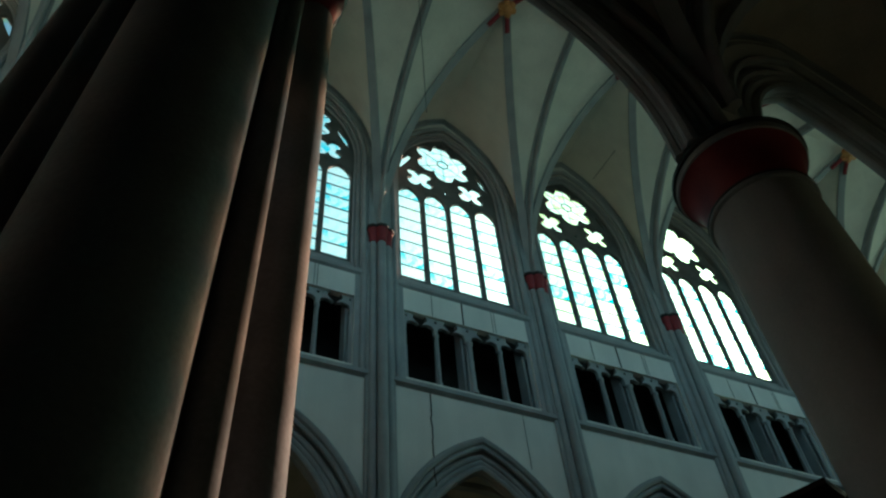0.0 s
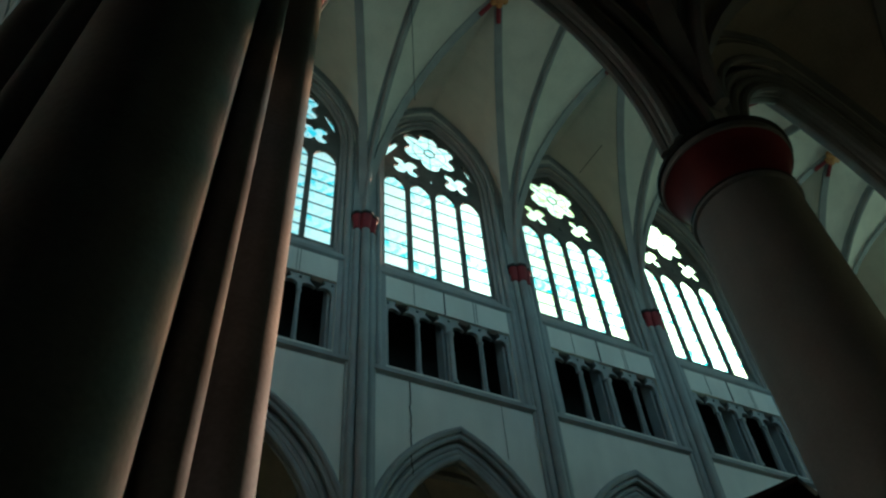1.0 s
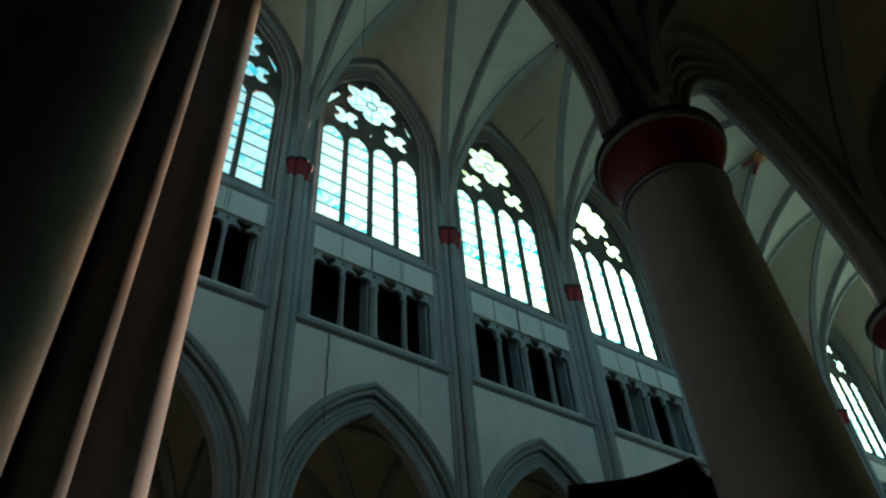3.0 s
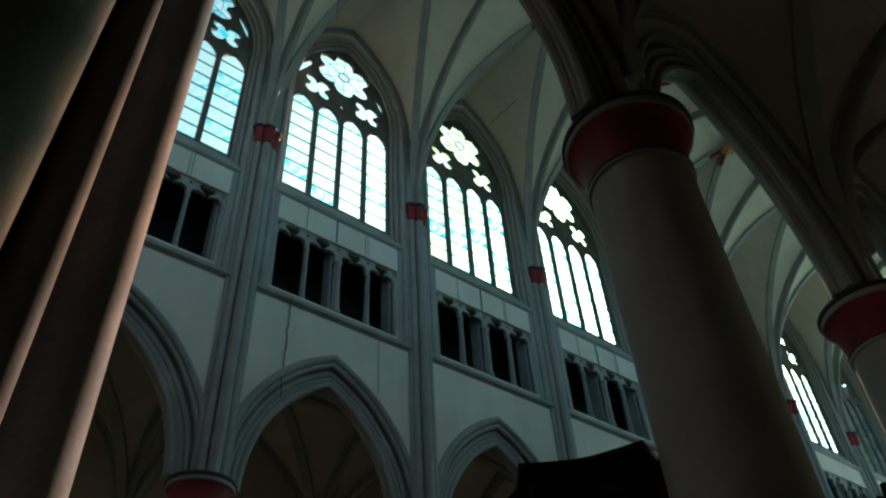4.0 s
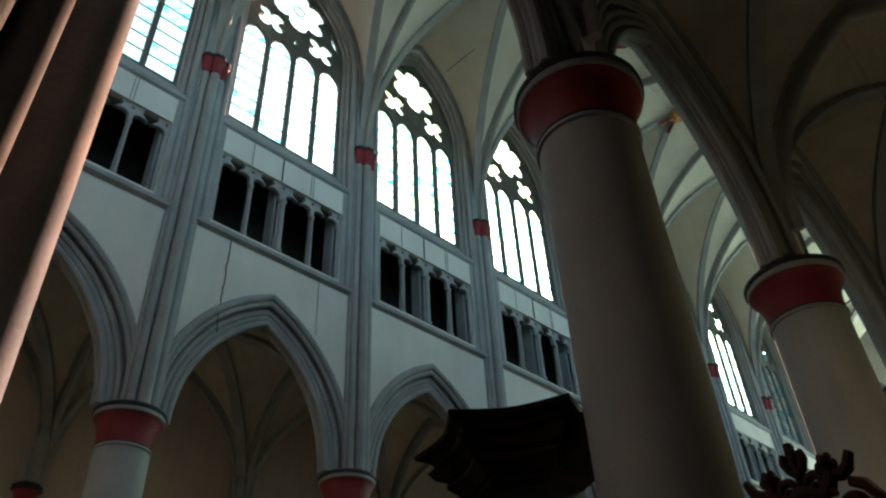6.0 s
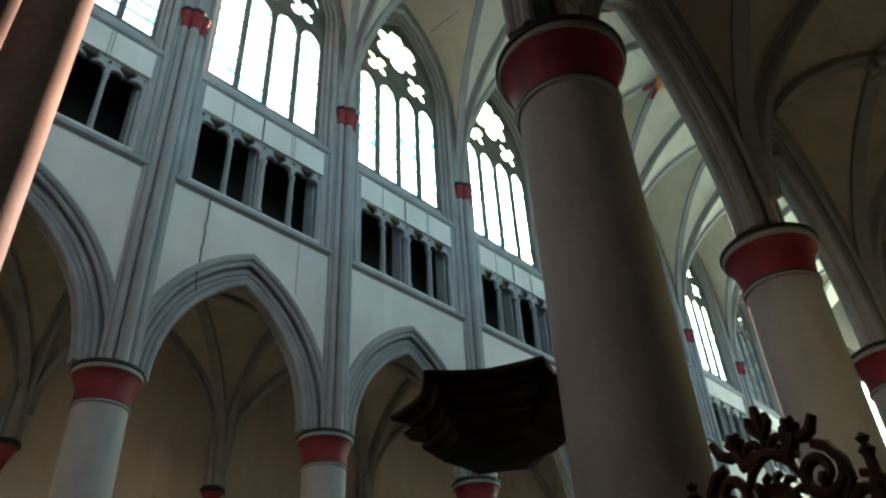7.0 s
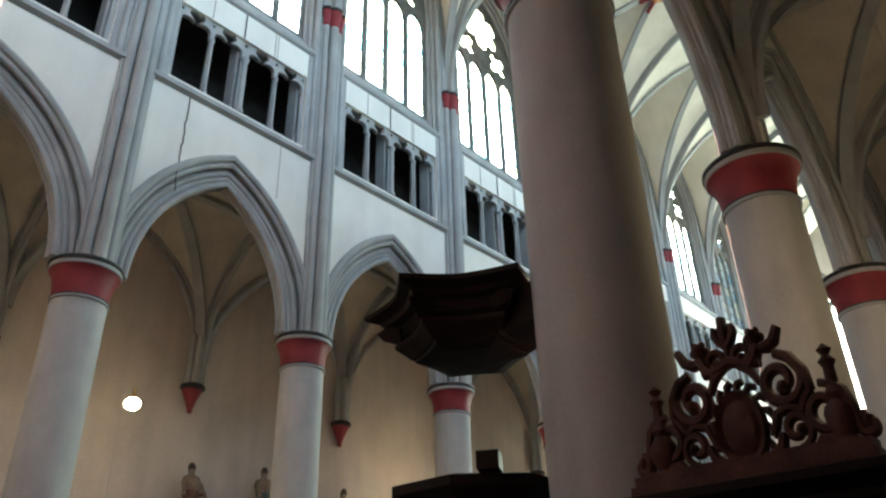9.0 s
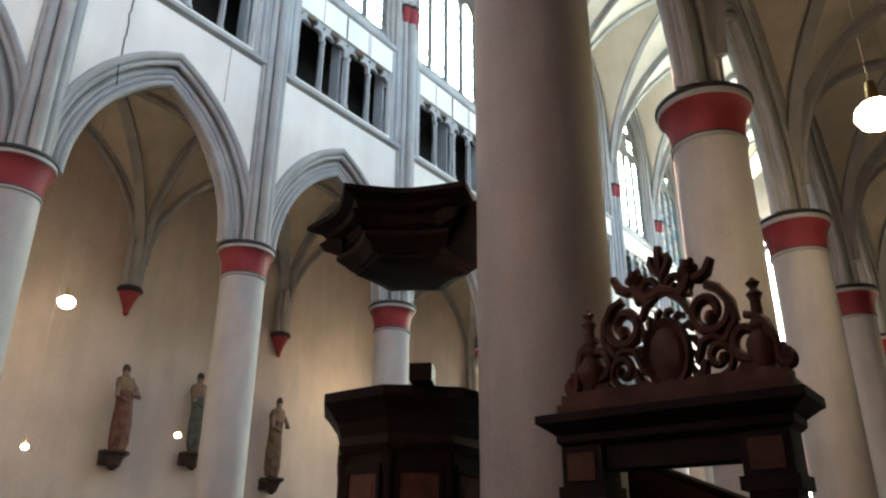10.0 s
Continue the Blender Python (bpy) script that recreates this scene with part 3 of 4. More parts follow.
def vault(name, xa, xb, ya, yb, z_spring, z_top, wall_spring, wall_top, label, n=10, m=6, painted=True):
    """One quadripartite bay: ribs on the diagonals, webs between them and the arches at its sides."""
    cx, cy, hx, hy = (xa + xb) / 2, (ya + yb) / 2, (xb - xa) / 2, (yb - ya) / 2
    diag = lambda s: z_spring + (z_top - z_spring) * arch_z(s * 1.0, 1.0, 1.25) / 1.25
    wall = lambda s: wall_spring + (wall_top - wall_spring) * arch_z(s, 1.0, 1.6) / 1.6
    cross = lambda s: z_spring + (z_top - 0.12 - z_spring) * arch_z(s, 1.0, 1.45) / 1.45
    V, F = [], []
    grid = [math.sin(math.pi / 2 * i / n) for i in range(-n, n + 1)]
    for sy in (-1, 1):                       # webs towards the side walls
        base = len(V)
        for s in grid:
            for j in range(m + 1):
                q = abs(s) + (1 - abs(s)) * j / m
                f = (q - abs(s)) / (1 - abs(s)) if abs(s) < 1 else 1
                V.append((cx + s * hx, cy + sy * q * hy, diag(abs(s)) * (1 - f) + wall(abs(s)) * f))
        for i in range(len(grid) - 1):
            for j in range(m):
                a = base + i * (m + 1) + j
                F.append((a, a + 1, a + m + 2, a + m + 1))
    for sx in (-1, 1):                       # webs towards the neighbouring bays
        base = len(V)
        for s in grid:
            for j in range(m + 1):
                q = abs(s) + (1 - abs(s)) * j / m
                f = (q - abs(s)) / (1 - abs(s)) if abs(s) < 1 else 1
                V.append((cx + sx * q * hx, cy + s * hy, diag(abs(s)) * (1 - f) + cross(abs(s)) * f))
        for i in range(len(grid) - 1):
            for j in range(m):
                a = base + i * (m + 1) + j
                F.append((a, a + 1, a + m + 2, a + m + 1))
    root = tagged(new(name, mesh_of(V, F, WEB if painted else SHADED_WEB, True)), label, "vault", kind="structure")
    for sx, sy in ((1, 1), (1, -1)):
        d = Vector((sx * hx, sy * hy, 0))
        path = [Vector((cx, cy, 0)) + d * s + Vector((0, 0, diag(abs(s)))) for s in grid]
        side = Vector((0, 0, 1)).cross(d).normalized()
        part("diagonal_rib", mesh_of(*sweep(path, RIB, -side), STONE, True), root)
    path = [(xa, cy + s * hy, cross(abs(s))) for s in grid]
    part("transverse_rib", mesh_of(*sweep(path, [(u * 1.15, v * 1.15) for u, v in RIB], (-1, 0, 0)), STONE, True), root)
    for sy in (-1, 1):
        path = [(cx + s * hx * 0.98, cy + sy * (hy - 0.03), wall(abs(s))) for s in grid]
        part("wall_rib", mesh_of(*sweep(path, [(u * 0.9, v * 0.9) for u, v in RIB], (0, 1, 0)), STONE, True), root)
    lobes = [moved(lathe([(0.02, -0.40), (0.09, -0.38), (0.12, -0.3), (0.1, -0.2), (0.06, -0.16)], 8), Matrix.Translation((0.2 * math.cos(a), 0.2 * math.sin(a), 0))) for a in (k * math.pi / 3 for k in range(6))]
    core = lathe([(0.05, -0.46), (0.13, -0.43), (0.17, -0.34), (0.14, -0.2), (0.2, -0.12), (0.2, 0.05)], 12)
    part("boss", mesh_of(*moved(join(core, *lobes), Matrix.Translation((cx, cy, z_top))), GILT if painted else STONE, True), root, "red and gilded foliate keystone" if painted else "grey foliate keystone")
    for sx, sy in ((1, 1), (1, -1), (-1, 1), (-1, -1)) if painted else ():
        d = Vector((sx * hx, sy * hy, 0))
        path = [Vector((cx, cy, 0)) + d * q + Vector((0, 0, diag(q) - 0.21)) for q in (0.05, 0.08, 0.11, 0.14)]
        part("painted_rib_end", mesh_of(*tube(path, 0.075, 8), RED, True), root, "red and gold painted end of a rib")
    return root


for k in BAYS:
    vault("nave_vault", px(k), px(k + 1), NF - 0.1, YF - 0.06 + 0.1, ZCAP + 0.3, ZTOP, 20.59, 25.00, "cream plastered ribbed nave vault with grey stone ribs")
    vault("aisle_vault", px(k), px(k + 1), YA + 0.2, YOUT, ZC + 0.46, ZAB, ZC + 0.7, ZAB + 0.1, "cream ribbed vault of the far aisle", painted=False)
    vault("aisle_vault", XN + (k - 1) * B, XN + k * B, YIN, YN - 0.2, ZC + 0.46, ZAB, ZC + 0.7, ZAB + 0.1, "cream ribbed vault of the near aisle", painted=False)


# ---------------------------------------------------------------- east end
def east_end():
    xe = X1 + 4.0
    loops = [[(YIN - 0.6, 0), (YOUT + 0.6, 0), (YOUT + 0.6, 27), (YIN - 0.6, 27)]]
    for c in (1.75, 5.1, 8.45):
        loops.append(shifted(window_outline(1.15, 3.2, 20.5, 2.6), c))
    me = plate(loops, -0.3, 0.3, PLASTER)
    me.transform(Matrix.Translation((xe, 0, 0)) @ Matrix.Rotation(radians(90), 4, "Z"))
    structure("wall_east", me, "white end wall with three tall pointed windows", "wall")
    for c in (1.75, 5.1, 8.45):
        ob = thing("window_2", "tall pointed end window with pale leaded glass", "window", (xe, c, 0), "end windows", "structure")
        loops = [window_outline(1.17, 3.15, 20.5, 2.6)]
        for d in (-0.56, 0.56):
            loops.append(lancet(d, 0.46, 3.3, 19.6, 0.9))
        loops.append(foil(0, 21.2, 0.62, 4, 0.785, 9, 0.44))
        me = plate(loops, -0.08, 0.08, STONE, 0.02)
        me.transform(Matrix.Rotation(radians(90), 4, "Z"))
        part("window_frame", me, ob)
        me = plate([window_outline(1.15, 3.2, 20.5, 2.55)], -0.005, 0.005, GLASS)
        me.transform(Matrix.Rotation(radians(90), 4, "Z"))
        part("pane", me, ob)


east_end()

# ---------------------------------------------------------------- corbels on the aisle walls
CORB = -0.93
corb = thing("vault_corbel", "small pointed red corbel carrying the aisle vault ribs", "corbel", (px(FIRST) - 0.15, YOUT - 0.1, CORB), "aisle corbels")
part("red_cone", mesh_of(*lathe([(0.03, 8.28), (0.07, 8.33), (0.06, 8.37), (0.14, 8.6), (0.26, 8.86)], 12), RED, True), corb)
part("rim", mesh_of(*lathe([(0.26, 8.86), (0.31, 8.88), (0.31, 8.96), (0.27, 9.0)], 12), BLACK, True), corb)
for x, y, r in ((0, -0.12, 0.13), (-0.17, -0.05, 0.09), (0.17, -0.05, 0.09)):
    part("springer", mesh_of(*moved(lathe([(r, 8.98), (r, 9.9), (r * 0.6, 10.3)], 10), Matrix.Translation((x, y, 0))), STONE, True), corb)
for k in range(FIRST + 1, LAST + 1):
    copy_thing(corb, Matrix.Translation((px(k) - 0.15, YOUT - 0.1, CORB)))
for k in range(FIRST, LAST + 1):
    copy_thing(corb, Matrix.Translation((XN + (k - 1) * B, YIN + 0.1, CORB)) @ Matrix.Rotation(math.pi, 4, "Z"))

# ---------------------------------------------------------------- hanging lamps
def pendant(at, top, size=1.0, label="lit glass pendant lamp hanging on a long rod", power=None, down=True):
    ob = thing("pendant_lamp", label, "lamp", at, "pendant lamps")
    part("cord", mesh_of(*tube([(0, 0, 0.3 * size), (0, 0, top - at[2])], 0.0045, 6), PIER), ob)
    part("cap", mesh_of(*lathe([(0.02, 0.42 * size), (0.05 * size, 0.4 * size), (0.07 * size, 0.2 * size), (0.12 * size, 0.14 * size), (0.14 * size, 0.12 * size)], 16), BRASS, True), ob, "brass lamp cap")
    part("shade", mesh_of(*lathe([(0.13 * size, 0.13 * size), (0.2 * size, 0.06 * size), (0.22 * size, -0.02 * size), (0.17 * size, -0.12 * size), (0.08 * size, -0.17 * size)], 20), BULB, True), ob, "glowing warm white glass bowl")
    lamp = bpy.data.lights.new("lamp", "POINT")
    lamp.energy, lamp.color, lamp.shadow_soft_size = (LAMP_W * size * size if power is None else power), (1.0, 0.82, 0.68), (0.1 if down else 0.25) * size
    bulb = new("lamp_bulb", lamp)
    bulb.parent, bulb.matrix_basis = ob, Matrix.Translation((0, 0, (-0.29 if down else -0.42) * size))
    return ob


LAMP_W = 0.02
# bay 1's lamp is known; those in bays 0, 3 and 5 are unseen additions
for k, g in ((0, 0.8), (1, 0.75), (3, 1.0), (5, 1.1)):
    pendant((px(k) + B / 2 - 0.15, (YA + YOUT) / 2, 6.62), ZAB - 0.3, g)
for x, z in ((5.87, 3.76), (9.04, 4.38)):
    pendant((x, (YA + YOUT) / 2, z), ZAB - 0.03, 0.3, "small lit glass lamp hanging on a thin cord")
# lamps in bays 2 and 4 are added, to brighten the near aisle further east
for k in (1, 2, 4):
    pendant((XN + (k - 0.5) * B, -1.92, 5.6 if k == 1 else 7.0), ZAB - 0.3, 0.85, power=0.03 if k == 1 else 0.5, down=False)

# ---------------------------------------------------------------- statues on the far aisle wall
def statue(name, x, z0, h, material, label, seed):
    prof = [(0.02, 0), (0.19, 0.02), (0.23, 0.12), (0.22, 0.3), (0.19, 0.55), (0.2, 0.68), (0.23, 0.76), (0.2, 0.83), (0.09, 0.86), (0.075, 0.88), (0.1, 0.92), (0.095, 0.96), (0.05, 0.995), (0.01, 1.0)]
    V, F = lathe([(r, z * h) for r, z in prof], 20)
    out = []
    for v in V:
        a = math.atan2(v[1], v[0])
        fold = 1 + 0.10 * math.sin(7 * a + 3 * v[2] + seed) * (1 if v[2] < 0.8 * h else 0.2)
        lean = 0.06 * math.sin(v[2] / h * 3 + seed)
        out.append((v[0] * fold + lean, v[1] * fold * 0.8, v[2]))
    arm = tube([(0.2, -0.05, h * 0.76), (0.3, -0.14, h * 0.62), (0.14, -0.24, h * 0.62)], 0.055, 8)
    arm2 = tube([(-0.2, -0.05, h * 0.76), (-0.26, -0.16, h * 0.6), (-0.05, -0.24, h * 0.55)], 0.055, 8)
    V, F = join((out, F), arm, arm2)
    me = mesh_of(V, F, material, True)
    me.materials.append(FLESH)
    me.materials.append(HAIR)
    for q in me.polygons:
        z, y = q.center.z / h, q.center.y
        q.material_index = 2 if z > 0.93 or (0.86 < z and y > 0) else 1 if (0.66 < z < 0.93 and y < -0.02) else 0
    ob = new(name, me)
    ob.matrix_basis = Matrix.Translation((x, YOUT - 0.32, z0))
    return tagged(ob, label, "statue")


def console(x, z):
    ob = thing("statue_console", "dark console bracket on the aisle wall under a statue", "bracket", (x, YOUT - 0.32, z), "statue consoles")
    part("top", mesh_of(*lathe([(0.24, -0.12), (0.34, -0.04), (0.34, 0.0)], 8, 0.39), HAIR), ob)
    part("bracket", mesh_of(*lathe([(0.05, -0.42), (0.16, -0.32), (0.2, -0.2), (0.24, -0.12)], 8, 0.39), HAIR), ob)
    part("wall_block", mesh_of(*box(-0.2, 0.2, 0.1, 0.325, -0.3, -0.01), HAIR), ob)


for x, z, h, mat, lab, sd in ((8.70, 4.14, 2.0, ROBE_A, "polychrome statue in a red-brown robe on a wall console", 1), (10.78, 4.34, 2.0, ROBE_B, "polychrome statue in a blue-green robe on a wall console", 2), (13.38, 3.96, 2.2, ROBE_C, "polychrome statue in an ochre robe on a wall console", 4)):
    console(x, z)
    statue("statue", x, z, h, mat, lab, sd)

# ---------------------------------------------------------------- pulpit on the nave side of pier 1
PULX, PULY = 3.72, 1.44
pul = thing("pulpit", "black carved oak pulpit with panelled sides beside the pier", "pulpit", (PULX, PULY, 0))
pul.scale = (0.78, 0.78, 1.0)
part("body", mesh_of(*lathe([(0.25, 0.9), (0.4, 1.0), (0.62, 1.35), (0.72, 1.5), (0.72, 2.55), (0.74, 2.6)], 8, 0.39), OAK), pul)
part("stem", mesh_of(*lathe([(0.4, 0), (0.4, 0.15), (0.2, 0.25), (0.18, 0.8), (0.26, 0.92)], 8, 0.39), OAK), pul)
part("cornice", mesh_of(*lathe([(0.74, 2.5), (0.78, 2.56), (0.76, 2.62), (0.80, 2.72), (0.90, 2.82), (0.95, 2.86), (0.95, 2.93), (0.86, 2.95)], 8, 0.39), OAK), pul)
part("book_rest", mesh_of(*moved(box(-0.13, 0.13, -0.1, 0.1, 0, 0.12), Matrix.Translation((-0.66, -0.64, 2.94)) @ Matrix.Rotation(radians(30), 4, "Z")), OAK), pul)
for i in range(8):
    a = 0.39 + math.pi / 8 + i * math.pi / 4
    m = Matrix.Rotation(a, 4, "Z")
    panel = part("panel", mesh_of(*moved(join(box(0.665, 0.69, -0.17, 0.17, 1.68, 2.36), box(0.69, 0.70, -0.11, 0.11, 1.76, 2.28)), m), CARVED), pul, "brown oak panel")
    part("panel_frame", mesh_of(*moved(join(box(0.67, 0.71, -0.21, -0.17, 1.62, 2.42), box(0.67, 0.71, 0.17, 0.21, 1.62, 2.42), box(0.67, 0.71, -0.17, 0.17, 2.36, 2.42), box(0.67, 0.71, -0.17, 0.17, 1.62, 1.68)), m), OAK), panel)
    b = 0.39 + i * math.pi / 4
    colm = lathe([(0.06, 1.5), (0.06, 1.58), (0.035, 1.62), (0.045, 1.9), (0.035, 2.3), (0.06, 2.4), (0.07, 2.5)], 10)
    part("corner_column", mesh_of(*moved(colm, Matrix.Translation((0.71 * math.cos(b), 0.71 * math.sin(b), 0))), OAK, True), pul)


STAR_TURN = radians(184)


def star_ring(r_out, r_in, n=6, steps=7, turn=STAR_TURN):
    """A polygon whose sides curve inwards between its corners."""
    pts = []
    for k in range(n):
        a, b = turn + 2 * math.pi * k / n, turn + 2 * math.pi * (k + 1) / n
        for i in range(steps):
            f = i / steps
            r = r_out + (r_in - r_out) * math.sin(math.pi * f) ** 0.8
            c = a + (b - a) * f
            pts.append((r * math.cos(c), r * math.sin(c)))
    return pts


def star_body(levels):
    V, F, n = [], [], None
    for ro, ri, z in levels:
        q = star_ring(ro, ri)
        n = len(q)
        V += [(x, y, z) for x, y in q]
    for j in range(len(levels) - 1):
        F += [(j * n + i, j * n + (i + 1) % n, (j + 1) * n + (i + 1) % n, (j + 1) * n + i) for i in range(n)]
    return V, F + [tuple(range(n - 1, -1, -1)), tuple((len(levels) - 1) * n + i for i in range(n))]


can = thing("pulpit_canopy", "black carved oak sounding board with curved sides, fixed to the pier", "canopy", (3.745, 1.50, 0))
part("soffit", mesh_of(*star_body([(0.16, 0.14, 4.0), (0.36, 0.30, 4.01), (0.48, 0.40, 4.04), (0.50, 0.42, 4.10)]), OAK), can)
part("lower_cornice", mesh_of(*star_body([(0.52, 0.43, 4.07), (0.58, 0.47, 4.12), (0.64, 0.51, 4.16), (0.66, 0.52, 4.18), (0.66, 0.52, 4.21), (0.60, 0.48, 4.23)]), OAK), can)
part("frieze", mesh_of(*star_body([(0.60, 0.48, 4.225), (0.66, 0.53, 4.26), (0.63, 0.50, 4.29), (0.66, 0.54, 4.36)]), OAK), can)
part("cornice", mesh_of(*star_body([(0.68, 0.55, 4.355), (0.76, 0.60, 4.38), (0.80, 0.62, 4.42), (0.88, 0.67, 4.445), (0.93, 0.70, 4.46), (0.94, 0.71, 4.50), (0.88, 0.67, 4.52), (0.6, 0.5, 4.53)]), OAK), can)
part("wall_arm", mesh_of(*box(-0.2, 0.2, -0.95, -0.45, 4.1, 4.42), OAK), can)
for i in range(6):
    b = STAR_TURN + i * math.pi / 3
    leaf = ([(0.60, -0.10, 4.34), (0.60, 0.10, 4.34), (0.60, -0.07, 4.23), (0.60, 0.07, 4.23), (0.74, -0.05, 4.36), (0.74, 0.05, 4.36), (0.76, 0.0, 4.26), (0.82, 0.0, 4.33)], [(0, 1, 5, 4), (2, 6, 3), (0, 4, 7, 6, 2), (1, 3, 6, 7, 5), (4, 5, 7), (0, 2, 3, 1)])
    part("corner_leaf", mesh_of(*moved(leaf, Matrix.Rotation(b, 4, "Z")), OAK), can)
    c = b + math.pi / 6
    swag = [(0.5 * math.cos(c) - q * math.sin(c), 0.5 * math.sin(c) + q * math.cos(c), 4.32 - 0.07 * math.cos(q * 9)) for q in (-0.18, -0.12, -0.06, 0, 0.06, 0.12, 0.18)]
    part("swag", mesh_of(*tube(swag, 0.022, 6), OAK, True), can)
part("finial", mesh_of(*lathe([(0.35, 4.52), (0.25, 4.56), (0.12, 4.60), (0.1, 4.63), (0.05, 4.66), (0.01, 4.68)], 12), OAK, True), can)

# ---------------------------------------------------------------- stair portal with openwork crest beside pier 1
DX, DY0, DY1 = 3.20, -1.53, -0.02          # plane and ends of the cornice


def crest():
    """The openwork crest as named pieces: scrolls and leaves of carved bars; y along the door, z up from the cornice."""
    pieces = []

    def bar(name, pts, w):
        """A bar that swells in the middle and thins to its ends."""
        P, n, V, F = [Vector((0, y, z)) for y, z in pts], 7, [], []
        c = len(P)
        for i, p in enumerate(P):
            t = (P[min(i + 1, c - 1)] - P[max(i - 1, 0)]).normalized()
            b = t.cross(Vector((1, 0, 0)))
            r = w * 1.12 * (0.62 + 0.38 * math.sin(math.pi * (i + 0.5) / c))
            V += [p + (Vector((1, 0, 0)) * math.cos(q) + b * math.sin(q)) * r for q in (2 * math.pi * k / n for k in range(n))]
        for i in range(c - 1):
            F += [(i * n + k, i * n + (k + 1) % n, (i + 1) * n + (k + 1) % n, (i + 1) * n + k) for k in range(n)]
        return name, (V, F + [tuple(range(n - 1, -1, -1)), tuple((c - 1) * n + k for k in range(n))])

    def knob(y, z, r):
        return moved(lathe([(0.004, -r), (r * 0.7, -r * 0.75), (r, 0), (r * 0.7, r * 0.75), (0.004, r)], 10), Matrix.Translation((0, y, z)))

    def scroll(y, z, r, turns, a0, way, w):
        pts = [(y + r * (1 - 0.74 * f) * math.cos(a0 + way * turns * 2 * math.pi * f), z + r * (1 - 0.74 * f) * math.sin(a0 + way * turns * 2 * math.pi * f)) for f in (i / 24 for i in range(25))]
        name, shape = bar("scroll", pts, w)
        pieces.append((name, join(shape, knob(*pts[-1], w * 1.35))))

    def leaf(pts, w):
        pieces.append(bar("leaf", pts, w))

    for g in (-1, 1):
        scroll(g * 0.255, 0.345, 0.135, 1.45, math.pi / 2, -g, 0.030)
        scroll(g * 0.445, 0.175, 0.125, 1.35, math.pi / 2, -g, 0.028)
        scroll(g * 0.285, 0.115, 0.085, 1.2, -math.pi / 2, g, 0.024)
        scroll(g * 0.085, 0.515, 0.068, 1.1, -math.pi / 2, -g, 0.022)
        scroll(g * 0.635, 0.075, 0.055, 1.0, math.pi / 2, g, 0.026)
        leaf([(g * 0.10, 0.45), (g * 0.15, 0.50), (g * 0.17, 0.54), (g * 0.165, 0.575)], 0.034)
        pieces.append(("flower", join(knob(g * 0.165, 0.585, 0.050), *[knob(g * 0.165 + 0.042 * math.cos(a), 0.585 + 0.042 * math.sin(a), 0.022) for a in (k * math.pi / 3 for k in range(6))])))
        leaf([(g * 0.16, 0.53), (g * 0.22, 0.525), (g * 0.27, 0.55), (g * 0.305, 0.615)], 0.030)
        leaf([(g * 0.255, 0.485), (g * 0.33, 0.45), (g * 0.385, 0.37), (g * 0.40, 0.28)], 0.030)
        leaf([(g * 0.40, 0.28), (g * 0.36, 0.24), (g * 0.33, 0.19)], 0.024)
        leaf([(g * 0.05, 0.47), (g * 0.11, 0.43), (g * 0.15, 0.36)], 0.024)
        leaf([(g * 0.16, 0.10), (g * 0.20, 0.20), (g * 0.27, 0.22), (g * 0.33, 0.19)], 0.026)
        leaf([(g * 0.13, 0.01), (g * 0.19, 0.05), (g * 0.21, 0.11)], 0.028)
        leaf([(g * 0.36, 0.01), (g * 0.40, 0.05), (g * 0.46, 0.045), (g * 0.52, 0.01)], 0.026)
        leaf([(g * 0.50, 0.29), (g * 0.55, 0.24), (g * 0.575, 0.16), (g * 0.60, 0.06)], 0.032)
        leaf([(g * 0.20, 0.27), (g * 0.24, 0.25), (g * 0.30, 0.26)], 0.020)
        leaf([(0, 0.575), (g * 0.035, 0.61), (g * 0.058, 0.655), (g * 0.05, 0.69)], 0.024)
    leaf([(0, 0.60), (0, 0.66), (0, 0.735)], 0.030)
    leaf([(-0.17, 0.46), (-0.08, 0.475), (0, 0.50), (0.08, 0.475), (0.17, 0.46)], 0.030)
    leaf([(0, 0.47), (0, 0.53), (0, 0.59)], 0.020)
    for i in range(16):
        a = 2 * math.pi * i / 16
        leaf([(0.135 * math.cos(a), 0.16 + 0.19 * math.sin(a)), (0.165 * math.cos(a + 0.1), 0.16 + 0.225 * math.sin(a + 0.1)), (0.18 * math.cos(a + 0.28), 0.16 + 0.24 * math.sin(a + 0.28))], 0.020)
    return pieces


YC, HALF = (DY0 + DY1) / 2, (DY1 - DY0) / 2
por = thing("stair_portal", "black oak pulpit stair portal with a carved openwork crest", "portal", (DX, YC, 0))
por.scale = (1, 1, 0.963)
CZ = 2.70
at = Matrix.Translation((0.12, -0.02, CZ + 0.11)) @ Matrix.Diagonal((1.5, 1.0, 1.22, 1))
crest_rail = part("crest", mesh_of(*join(box(0.05, 0.19, -0.66, 0.66, CZ + 0.07, CZ + 0.13), box(0.07, 0.17, -0.60, 0.60, CZ + 0.13, CZ + 0.15)), CARVED), por, "brown carved openwork crest of scrolls and leaves")
for name, shape in crest():
    part(name, mesh_of(*moved(shape, at), CARVED, True), crest_rail)
part("crest_plinth", mesh_of(*box(0.02, 0.22, -0.68, 0.68, CZ, CZ + 0.07), CARVED), por)
oval = lathe([(0.001, -0.05), (0.10, -0.045), (0.13, -0.02), (0.17, -0.05), (0.185, 0), (0.17, 0.04)], 28)
part("oval_medallion", mesh_of(*moved(oval, Matrix.Translation((0.10, -0.02, CZ + 0.305)) @ Matrix.Diagonal((1, 0.80, 1.28, 1)) @ Matrix.Rotation(radians(90), 4, "Y")), CARVED, True), por, "brown oval medallion with a raised rim")
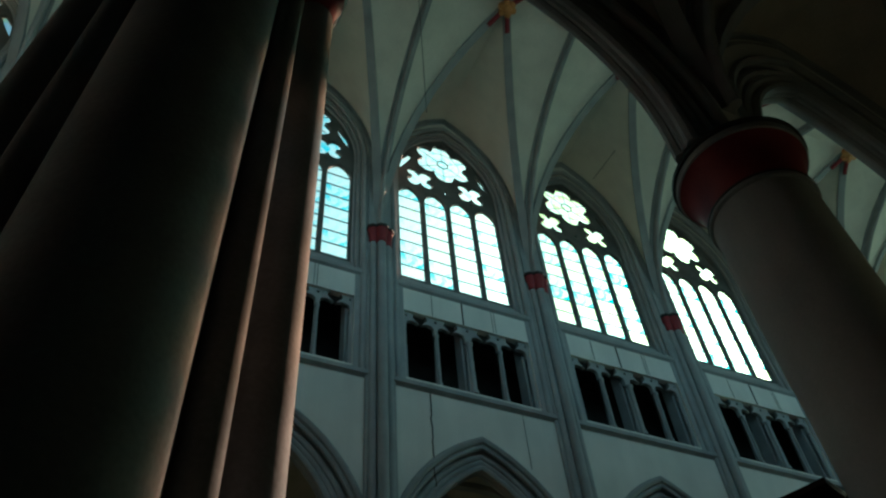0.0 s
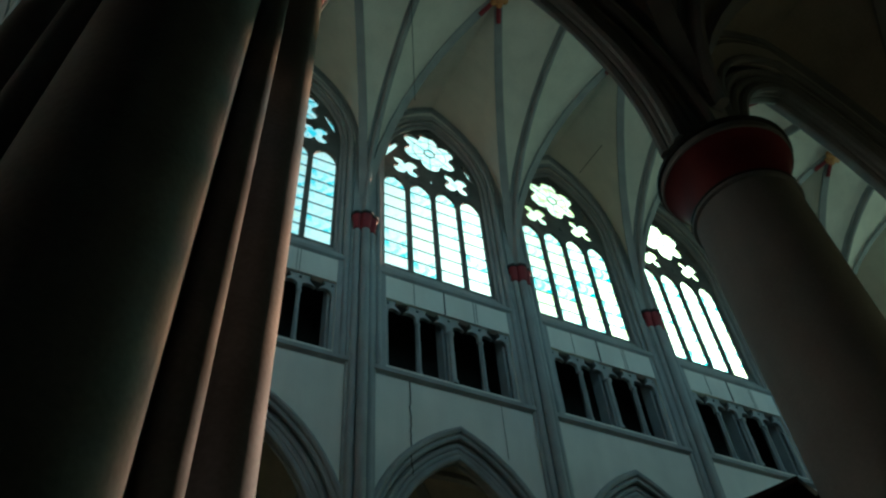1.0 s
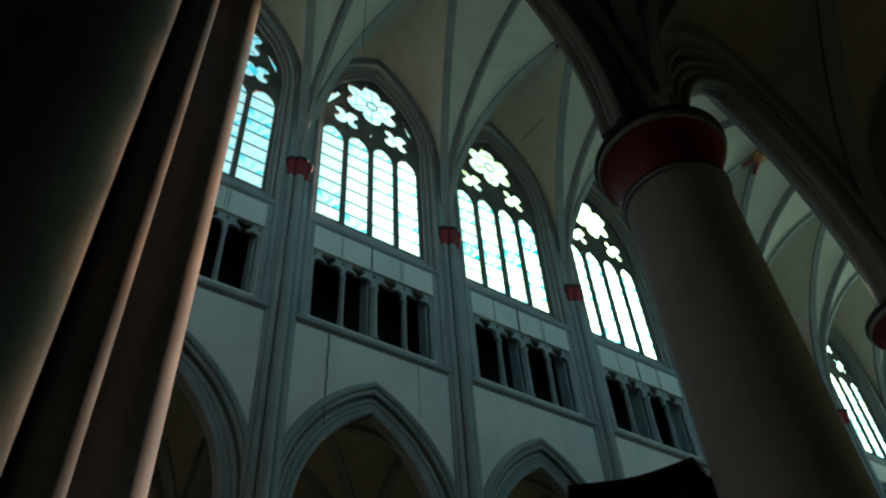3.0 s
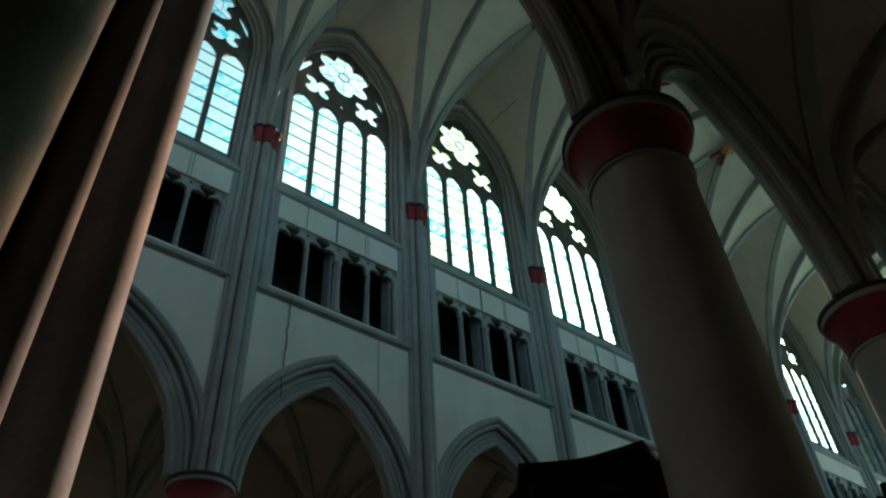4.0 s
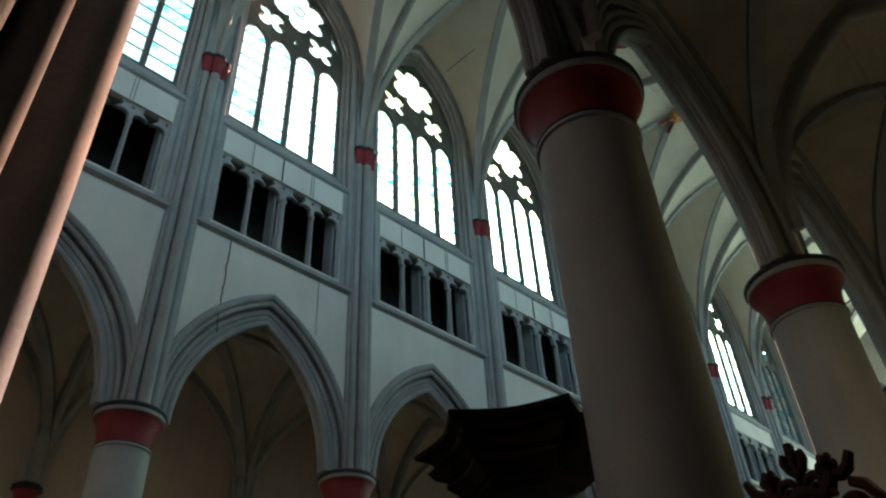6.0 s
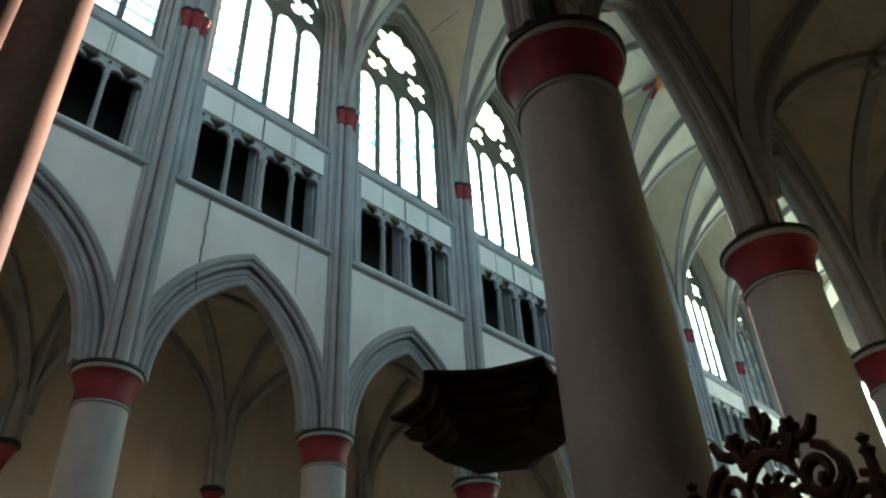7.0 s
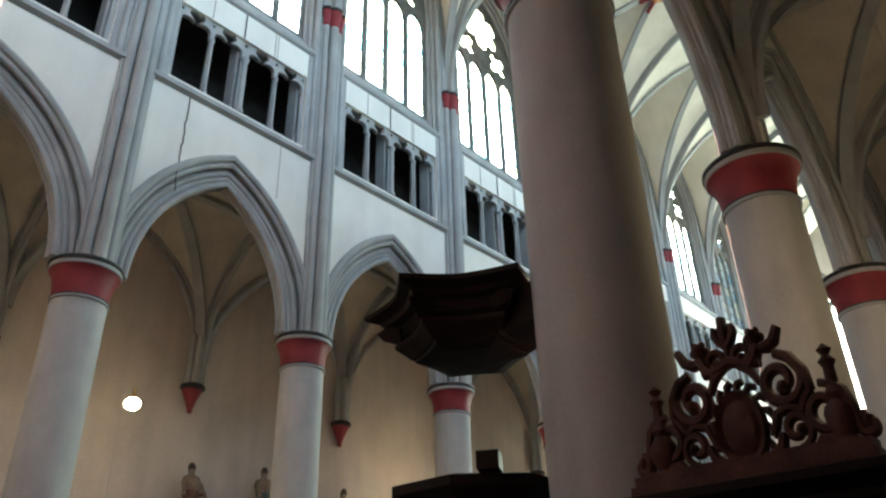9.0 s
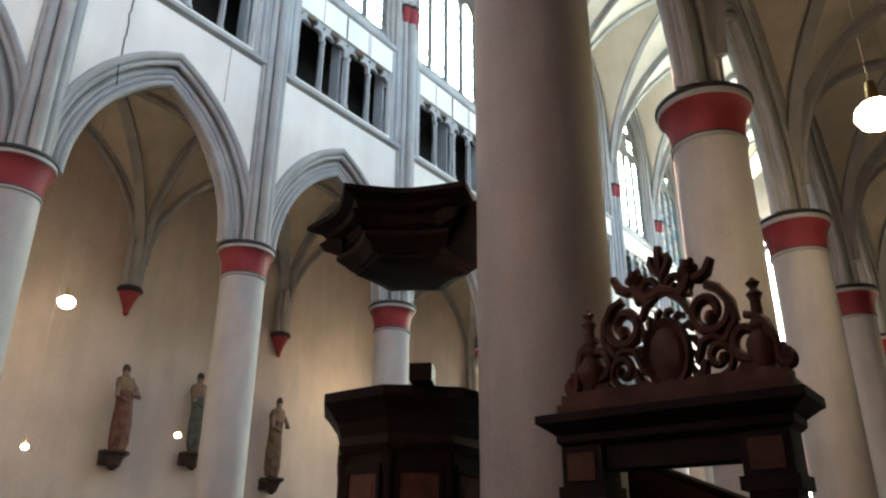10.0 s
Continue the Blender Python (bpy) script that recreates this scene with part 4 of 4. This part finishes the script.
for sgn in (-1, 1):
    fin = lathe([(0.11, 0.07), (0.11, 0.14), (0.07, 0.18), (0.12, 0.26), (0.13, 0.34), (0.07, 0.42), (0.09, 0.46), (0.05, 0.52), (0.045, 0.64), (0.07, 0.68), (0.03, 0.72), (0.06, 0.76), (0.01, 0.8)], 12)
    part("urn_finial", mesh_of(*moved(fin, Matrix.Translation((0.12, sgn * 0.505 - 0.03, CZ)) @ Matrix.Diagonal((0.66, 0.66, 0.86, 1))), CARVED, True), por)


def door_course(levels, name, mat=OAK):
    V, F, n = [], [], 4
    for d, z in levels:
        V += [(-d, -HALF - d + 0.12, z), (0.22 + d * 0.8, -HALF - d + 0.12, z), (0.22 + d * 0.8, HALF + d - 0.12, z), (-d, HALF + d - 0.12, z)]
    for j in range(len(levels) - 1):
        F += [(j * n + i, j * n + (i + 1) % n, (j + 1) * n + (i + 1) % n, (j + 1) * n + i) for i in range(n)]
    F += [(3, 2, 1, 0), tuple((len(levels) - 1) * n + i for i in range(n))]
    part(name, mesh_of(V, F, mat), por)


door_course([(0.0, 2.50), (0.03, 2.53), (0.03, 2.57), (0.09, 2.62), (0.12, 2.64), (0.12, 2.69), (0.08, CZ)], "cornice")
part("frieze", mesh_of(*box(0.02, 0.19, -HALF + 0.14, HALF - 0.14, 2.36, 2.5), OAK), por)
for sgn in (-1, 1):
    y0, y1 = sorted((sgn * (HALF - 0.13), sgn * (HALF - 0.36)))
    pil = part("pilaster", mesh_of(*join(box(-0.02, 0.2, y0, y1, 0.25, 2.2), box(-0.05, 0.23, y0 - 0.03, y1 + 0.03, 2.2, 2.27), box(-0.03, 0.21, y0 - 0.01, y1 + 0.01, 2.27, 2.5), box(-0.05, 0.23, y0 - 0.03, y1 + 0.03, 0, 0.25)), OAK), por)
    part("block_panel", mesh_of(*box(-0.045, -0.03, y0 + 0.03, y1 - 0.03, 2.30, 2.46), CARVED), pil)
    part("pilaster_panel", mesh_of(*join(box(-0.035, -0.02, y0 + 0.04, y1 - 0.04, 0.4, 2.0)), CARVED), pil)
part("door_leaf", mesh_of(*join(box(0.1, 0.16, -0.42, 0.42, 0.02, 1.3), box(0.08, 0.18, -0.36, 0.36, 0.15, 0.6), box(0.08, 0.18, -0.36, 0.36, 0.7, 1.2)), OAK), por)

# the stair behind the portal climbs to the pulpit
st = thing("pulpit_stair", "dark oak stair with a panelled parapet rising behind the portal", "stair", (DX + 0.3, YC, 0))
st.scale = (1, 1, 0.963)
for i in range(9):
    z = 0.18 * (i + 1)
    part("step", mesh_of(*box(0.02, 0.56, -0.55 + 0.17 * i, -0.36 + 0.17 * i, z - 0.05, z), OAK), st)
part("parapet", mesh_of([(0.58, -0.78, 0.0), (0.58, 0.70, 0.0), (0.58, 0.70, 2.56), (0.58, -0.78, 1.90), (0.64, -0.78, 0.0), (0.64, 0.70, 0.0), (0.64, 0.70, 2.56), (0.64, -0.78, 1.90)], [(0, 1, 2, 3), (4, 7, 6, 5), (0, 4, 5, 1), (1, 5, 6, 2), (2, 6, 7, 3), (3, 7, 4, 0)], CARVED), st)
part("handrail", mesh_of(*tube([(0.61, -0.80, 1.90), (0.61, 0.70, 2.57)], 0.04, 8), OAK, True), st)

# ---------------------------------------------------------------- cables
def cable(name, pts, r, label):
    return tagged(new(name, mesh_of(*tube(pts, r, 6), BLACK, True)), label, "cable")


rnd = random.Random(5)
for x, z0, z1, wob in ((5.0, 10.2, 12.58, 0.02), (7.41, 11.1, 12.56, 0.003)):
    cable("wall_cable", [(x + rnd.uniform(-wob, wob), YF - 0.02, z1 + (z0 - z1) * i / 20) for i in range(21)], 0.012 if wob > 0.01 else 0.005, "thin dark cable hanging down the white nave wall")
for k in (0, 1, 2, 3):
    c = px(k) + B / 2
    for d, r in ((-1.0, 0.007), (-0.13, 0.016), (0.74, 0.006), (0.82, 0.006)):
        cable("wall_cable", [(c + d, YF - 0.02, 15.05), (c + d, YF - 0.02, 15.45), (c + d, YF - 0.02, 15.82)], r, "thin vertical cable on the white band below the window")
cable("stay_wire", [(3.12, 5.2, 24.7), (3.05, 5.2, 20), (2.99, 5.2, 16.1)], 0.008, "thin wire hanging from the nave vault")
cable("stay_wire", [(11.86, 9.4, 23.66), (12.05, 8.4, 23.9), (12.23, 7.4, 24.15)], 0.011, "thin slanting wire below the nave vault")
